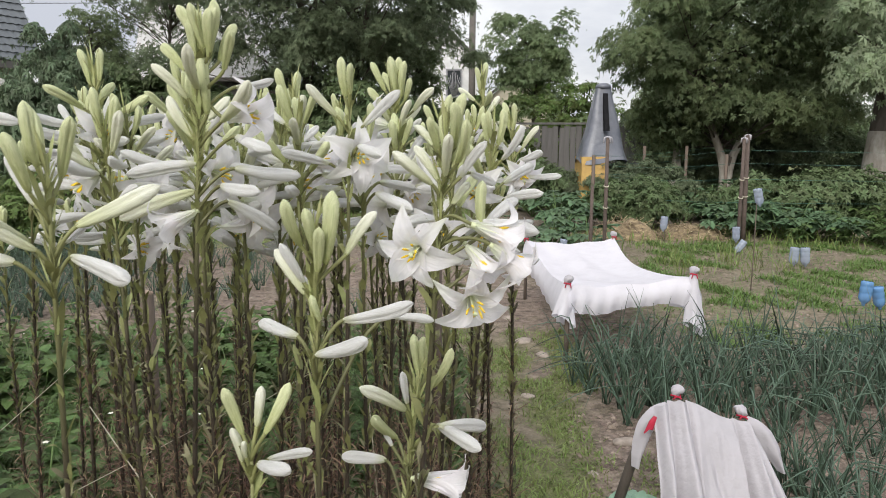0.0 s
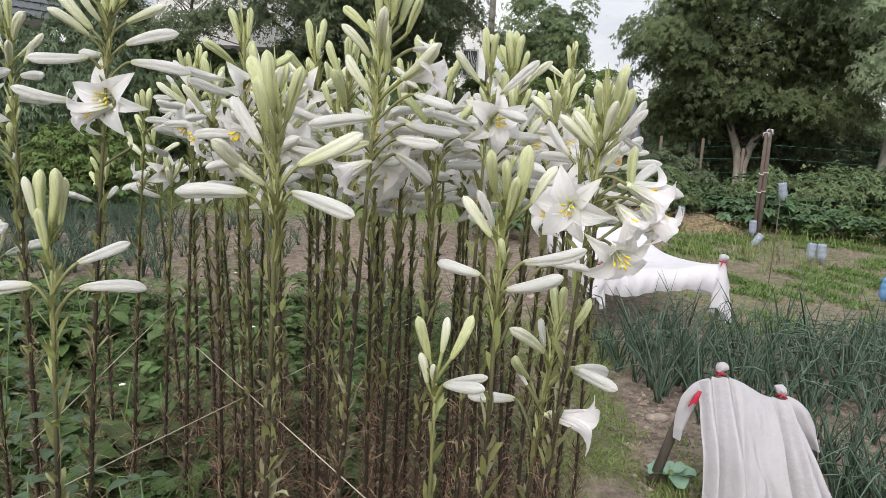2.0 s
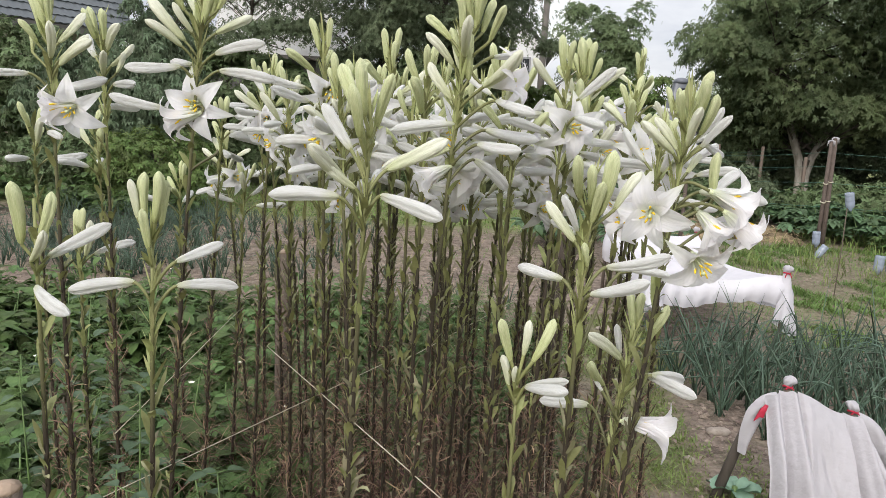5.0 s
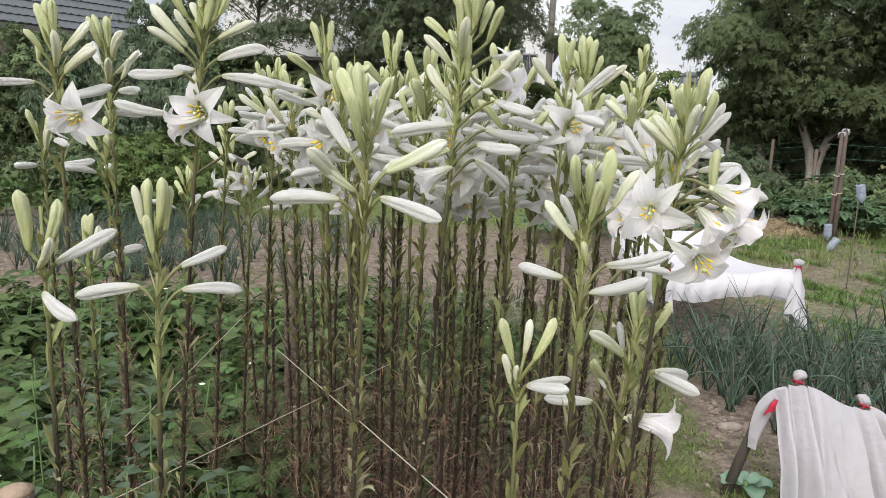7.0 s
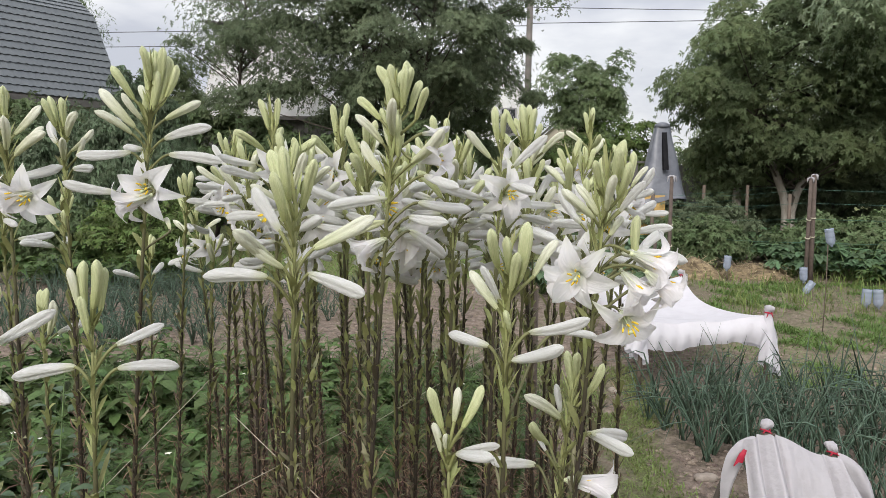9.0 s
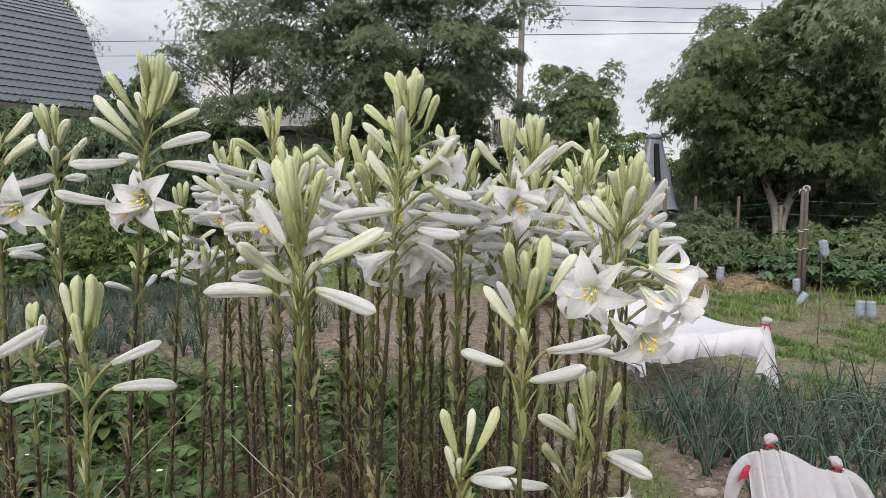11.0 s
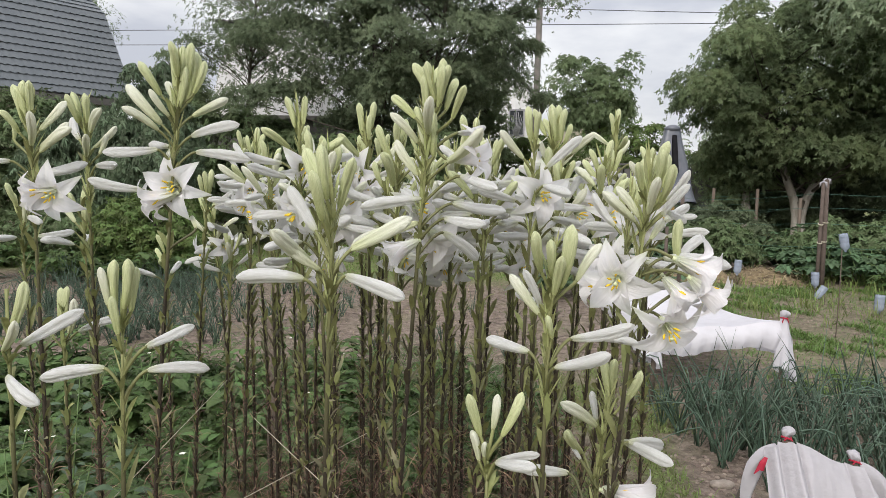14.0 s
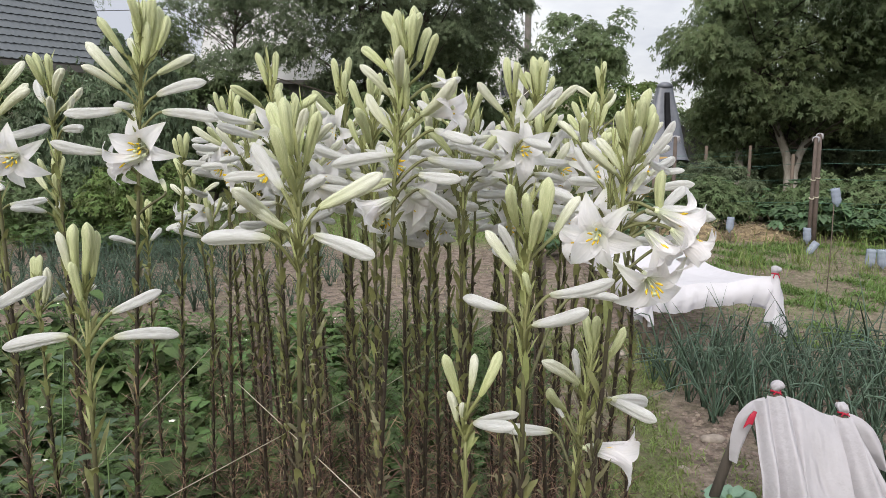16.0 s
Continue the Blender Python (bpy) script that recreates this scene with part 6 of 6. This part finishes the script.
tree("lilac_bush", -8.3, 11.4, 2.7, (1.2, 0.9), 0.2, M_VINE, "leafy lilac bush by the house wall", 0.055, 26000, 0.06, 11, clump=0.4, category="shrub")
tree("currant_bush", -4.75, 8.7, 1.05, (0.75, 0.6), 0.08, M_BUSH, "yellow-green currant bush at the lawn's edge", 0.04, 16000, 0.03, 12, clump=0.2, category="shrub")
tree("currant_bush", -6.1, 9.0, 0.95, (0.8, 0.6), 0.08, M_VINE, "green currant bush at the lawn's edge", 0.04, 15000, 0.03, 14, clump=0.2, category="shrub")
tree("grape_hedge", -4.3, 13.3, 2.25, (2.1, 0.5), 0.3, M_VINE, "green hedge covered in broad vine leaves", 0.07, 28000, 0.05, 15, clump=0.35, category="hedge")
tree("grape_hedge", -6.2, 14.6, 3.0, (2.2, 0.5), 0.3, M_VINE, "green hedge before the outbuilding", 0.07, 24000, 0.05, 25, clump=0.35, category="hedge")
tree("grape_hedge", -1.8, 13.0, 2.4, (1.6, 0.5), 0.2, M_VINE, "dark leafy hedge under the apple tree", 0.07, 24000, 0.05, 18, clump=0.35, category="hedge")
tree("grape_hedge", 0.5, 17.0, 2.35, (1.5, 0.7), 0.3, M_BUSH, "light green hedge along the fence", 0.075, 20000, 0.05, 19, clump=0.35, category="hedge")
tree("grape_hedge", 3.2, 19.5, 3.0, (3.0, 0.7), 0.3, M_BUSH, "light green hedge behind the fence", 0.08, 20000, 0.05, 20, clump=0.4, category="hedge")
tree("raspberry_bush", 2.95, 10.6, 0.72, (0.75, 0.5), 0.1, M_VINE, "dark green raspberry bush by the stakes", 0.045, 18000, 0.03, 22, clump=0.22, category="shrub")
tree("raspberry_bush", 3.5, 13.0, 1.0, (1.3, 0.5), 0.1, M_TREE_APPLE, "dark green shrub along the wire fence", 0.045, 22000, 0.03, 23, clump=0.22, category="shrub")
tree("currant_bush", 1.75, 13.4, 0.95, (0.85, 0.5), 0.08, M_VINE, "green currant bush before the board fence", 0.05, 14000, 0.03, 29, clump=0.25, category="shrub")
tree("vine_row", 6.4, 11.0, 0.80, (2.2, 0.6), 0.08, M_VINE, "low green row of vines along the wire", 0.055, 20000, 0.03, 27, clump=0.3, category="shrub")
tree("dark_undergrowth", 7.6, 16.5, 2.0, (3.0, 0.8), 0.1, M_TREE_APPLE, "dark undergrowth below the walnut trees", 0.08, 24000, 0.05, 24, clump=0.4, category="shrub")


# ---- buildings, fence, pole ----
def metal_tile_roof(root, corners, rows, cols, thick=0.05):
    """Courses of pressed metal tiles laid up a slope. corners: lower left, lower right, upper left, upper right."""
    ll, lr, ul, ur = [np.asarray(c, float) for c in corners]
    nrm = np.cross(lr - ll, ul - ll)
    nrm /= np.linalg.norm(nrm)
    for i in range(rows):
        a, b = i / rows, (i + 1) / rows
        pts = []
        for t, lift in ((a, 0.012), (a, 0.034), (b, 0.012)):
            p0, p1 = ll + (ul - ll) * t, lr + (ur - lr) * t
            row = []
            m = cols * 6
            for j in range(m + 1):
                u = j / m
                wave = 0.004 * math.cos(u * cols * 2 * math.pi)
                drop = -(ul - ll) / np.linalg.norm(ul - ll) * (0.013 * math.cos(u * cols * 2 * math.pi) if t == a else 0)
                row.append(p0 + (p1 - p0) * u + nrm * (lift + wave) + drop)
            pts.append(row)
        part("tile_course", Geo().grid(pts), M_ROOF, root, smooth=False)
    part("roof_deck", Geo().add([ll, lr, ur, ul, ll - nrm * thick, lr - nrm * thick, ur - nrm * thick, ul - nrm * thick],
                                [(0, 1, 2, 3), (7, 6, 5, 4), (0, 4, 5, 1), (1, 5, 6, 2), (2, 6, 7, 3), (3, 7, 4, 0)]), M_DARKROOF, root, smooth=False)


def left_house():
    root = thing("house", pose(-8.05, 14.0, 0, 0, 0, 57), "house with dark grey metal-tiled gambrel roof", "house")
    part("wall", Geo().box((-9.0, 0.15, -0.1), (-0.12, 7.0, 2.85)), M_WALL, root, smooth=False)
    metal_tile_roof(root, [(-9.0, -0.25, 2.85), (0.06, -0.25, 2.85), (-9.0, 0.9, 4.75), (0.06, 0.9, 4.75)], 13, 66)
    metal_tile_roof(root, [(-9.0, 0.9, 4.75), (0.06, 0.9, 4.75), (-9.0, 3.5, 6.4), (0.06, 3.5, 6.4)], 15, 66)
    part("eave_board", Geo().box((-9.0, -0.30, 2.70), (0.05, -0.26, 2.83)), M_DARKROOF, root, smooth=False)
    v = [(-0.12, 0.0, 2.8), (-0.12, 7.0, 2.8), (-0.12, 6.1, 4.7), (-0.12, 3.5, 6.35), (-0.12, 0.9, 4.7)]
    v += [(a - 0.2, b, c) for a, b, c in v]
    part("gable", Geo().add(v, [(0, 1, 2, 3, 4), (9, 8, 7, 6, 5), (0, 4, 9, 5), (4, 3, 8, 9), (3, 2, 7, 8), (2, 1, 6, 7)]), M_WALL, root, smooth=False)


left_house()


def gable_house(name, x, y, w, d, eave, ridge, label, window=None, turn=0.0, wall=None, roof_over=0.25, roof=None):
    """A house whose gable faces the garden, with a pitched roof and a framed window."""
    root = thing(name, pose(x, y, 0, 0, 0, turn), label, "house")
    h = w / 2
    v = [(-h, 0, -0.1), (h, 0, -0.1), (h, 0, eave), (0, 0, ridge), (-h, 0, eave)]
    v += [(a, d, c) for a, _, c in v]
    part("wall", Geo().add(v, [(0, 1, 2, 3, 4), (9, 8, 7, 6, 5), (0, 4, 9, 5), (1, 6, 7, 2), (0, 5, 6, 1)]), wall or M_WHITEWALL, root, smooth=False)
    for sg in (-1, 1):
        run = h + roof_over
        drop = (ridge - eave) / h * run
        a = [(0, -roof_over, ridge + 0.06), (sg * run, -roof_over, ridge + 0.06 - drop), (sg * run, d + roof_over, ridge + 0.06 - drop), (0, d + roof_over, ridge + 0.06)]
        b = [(p, q, z + 0.10) for p, q, z in a]
        part("roof_slope", Geo().add(a + b, [(0, 1, 2, 3), (7, 6, 5, 4), (0, 4, 5, 1), (1, 5, 6, 2), (2, 6, 7, 3), (3, 7, 4, 0)]), roof or M_DARKROOF, root, smooth=False)
    if window:
        wx, wz, ww, wh = window
        win = part("window", Geo().box((wx - ww / 2, -0.03, wz), (wx + ww / 2, -0.01, wz + wh)), M_GLASS_DARK, root, smooth=False)
        for k in range(2):
            u = ww * (k - 0.5)
            part("mullion", Geo().box((wx + u - 0.03, -0.06, wz - 0.03), (wx + u + 0.03, -0.031, wz + wh + 0.03)), M_GREYWALL, win, smooth=False)
            part("crossbar", Geo().box((wx - ww / 2 - 0.03, -0.07, wz + wh * k - 0.03), (wx + ww / 2 + 0.03, -0.061, wz + wh * k + 0.03)), M_GREYWALL, win, smooth=False)
        # rays of an iron grille that fan out from the middle of the sill
        for k in range(9):
            e = np.array([wx - ww / 2 + ww * k / 8, -0.075, wz + wh * (1 - 0.10 * abs(k - 4))])
            part("grille_bar", Geo().tube([(wx + 0.3 * (e[0] - wx), -0.075, wz), (wx + 0.75 * (e[0] - wx), -0.075, wz + 0.5 * wh), e], 0.012, 5), M_GREYWALL, win)
    return root


def barn():
    """A dark board ground floor with a white sheeted mansard gable above it, corrugated roof edge on top."""
    root = thing("barn", (-6.4, 18.5, 0), "white-sheeted mansard outbuilding behind the apple trees", "barn")
    part("lower_wall", Geo().box((-1.75, 0.15, -0.1), (1.75, 6.0, 2.9)), M_FENCE, root, smooth=False)
    part("ledge", Geo().box((-1.85, -0.06, 2.9), (1.85, 6.0, 3.0)), M_DARKROOF, root, smooth=False)
    v = [(-1.75, 0, 3.0), (1.75, 0, 3.0), (1.2, 0, 5.4), (-1.2, 0, 5.4)]
    v += [(a, 5.9, c) for a, _, c in v]
    part("gable_sheeting", Geo().add(v, [(0, 1, 2, 3), (7, 6, 5, 4), (0, 3, 7, 4), (1, 5, 6, 2), (0, 4, 5, 1), (3, 2, 6, 7)]), M_WHITEWALL, root, smooth=False)
    xs = np.linspace(-1.5, 1.5, 91)
    rows = [[(x, y, 5.44 + z + 0.035 * math.sin(x * 2 * math.pi / 0.18)) for x in xs] for y, z in ((-0.3, 0.0), (-0.3, 0.02), (6.1, 0.35))]
    part("corrugated_roof", Geo().grid(rows), M_FENCE, root)


barn()
gable_house("cottage", -0.55, 27.0, 3.7, 7.0, 4.35, 6.2, "white cottage with a dark roof and barred window", (0.97, 3.1, 0.56, 0.97), 0, wall=M_WHITEWALL)
gable_house("cottage", 3.25, 30.0, 2.4, 5.0, 3.3, 4.35, "small beige house with a dark roof, far off", None, 0, wall=M_WALL)
gable_house("shed", -10.5, 24.0, 3.0, 4.0, 2.4, 3.4, "grey shed at the back of the plot", None, 0, M_FENCE)


def board_fence():
    root = thing("board_fence", (0, 18.0, 0), "grey weathered board fence", "fence")
    me = Geo().box((-0.07, -0.012, 0.0), (0.07, 0.012, 1.72)).mesh("board", M_FENCE, False)
    for k in range(64):
        part("board", me, None, root, at=pose(-3.4 + 0.15 * k + random.uniform(-0.006, 0.006), 0.01 * random.uniform(-1, 1), random.uniform(-0.03, 0.05), 0, random.uniform(-0.8, 0.8), 0))
    for z in (0.4, 1.35):
        part("rail", Geo().box((-3.5, 0.025, z), (6.3, 0.07, z + 0.09)), M_FENCE, root, smooth=False)
    part("cap_rail", Geo().box((-3.5, -0.05, 1.78), (6.3, 0.05, 1.83)), M_FENCE, root, smooth=False)


board_fence()


def film_tent():
    """A narrow tapering booth wrapped in grey film over an ochre base."""
    root = thing("garden_booth", (2.95, 13.0, 0), "tapering booth wrapped in grey film over an ochre base", "booth")
    rows = []
    for i in range(13):
        s = i / 12
        z = 0.96 + 1.36 * s
        hw = 0.46 - 0.33 * s ** 0.9
        ring = []
        for j in range(29):
            a = 2 * math.pi * j / 28
            sq = 1 / max(abs(math.cos(a)), abs(math.sin(a))) ** 0.7
            k = hw * sq * (1 + 0.03 * math.sin(5 * a + 9 * s))
            ring.append((k * math.cos(a), k * math.sin(a) * 0.8, z - (0.05 * math.cos(3 * a) if i == 0 else 0)))
        rows.append(ring)
    g = Geo().grid(rows)
    g.lathe([(0.15, 2.30), (0.13, 2.36), (0.07, 2.39), (0.01, 2.40)], 20)
    part("film", g, M_TARP, root)
    b = part("ochre_base", Geo().box((-0.42, -0.34, -0.05), (0.02, 0.34, 1.06)), M_YELLOW, root, smooth=False)
    part("black_slit", Geo().add([(-0.04, -0.41, 1.52), (0.05, -0.41, 1.52), (0.04, -0.20, 2.20), (-0.03, -0.20, 2.20), (-0.04, -0.30, 1.52), (0.05, -0.30, 1.52), (0.04, -0.09, 2.20), (-0.03, -0.09, 2.20)],
                                 [(0, 1, 2, 3), (7, 6, 5, 4), (0, 4, 5, 1), (1, 5, 6, 2), (2, 6, 7, 3), (3, 7, 4, 0)]), M_BLACK, root, smooth=False)


film_tent()


def power_line():
    root = thing("utility_pole", (0.9, 22.0, 0), "grey concrete utility pole", "utility pole")
    part("shaft", Geo().tube([(0, 0, -0.2), (0.0, 0, 4.0), (0.05, 0, 8.6)], [0.12, 0.10, 0.085], 10), M_CONCRETE, root)
    part("crossarm", Geo().box((-0.7, -0.05, 8.0), (0.75, 0.05, 8.1)), M_CONCRETE, root, smooth=False)
    band = np.linspace(0, 2 * np.pi, 13)
    part("band", Geo().tube(np.stack([0.03 + 0.13 * np.cos(band), 0.13 * np.sin(band), np.full(13, 6.85)], 1), 0.02, 5), M_WIRE, root)
    lines = thing("power_wires", (0, 0, 0), "dark overhead wires from the pole", "wires")
    for z0, z1, x1 in ((7.10, 7.4, 30.0), (6.66, 7.0, 30.0), (6.17, 6.7, 30.0), (6.10, 6.3, -40.0), (5.63, 5.8, -40.0)):
        s = np.linspace(0, 1, 16)
        p = np.array([0.9, 22.0, z0]) + np.outer(s, np.array([x1, 2.0, z1 - z0 + 0.4]))
        p[:, 2] -= (0.35 if z0 != 6.17 else 0.1) * np.sin(math.pi * s) * (1 if x1 > 0 else 0.5)
        part("wire", Geo().tube(p, 0.012, 5), M_WIRE, lines)


power_line()


def far_wood():
    """The dark line of woods that closes the view all round."""
    r = np.random.default_rng(77)
    n = 26000
    a = r.uniform(0, 2 * np.pi, n)
    d = r.uniform(55, 75, n)
    z = r.uniform(0, 1, n) ** 0.8 * (3.4 + 1.2 * np.sin(a * 9) + 0.7 * np.sin(a * 23))
    pts = np.stack([d * np.cos(a), d * np.sin(a), z], 1)
    v, f = diamonds(pts, 1.1, r, 0.2, 1.3)
    tagged(part("far_woods", Geo().add(v, f), M_TREE_FAR, smooth=False), "distant line of green woods", "woods", kind="stuff")


far_wood()
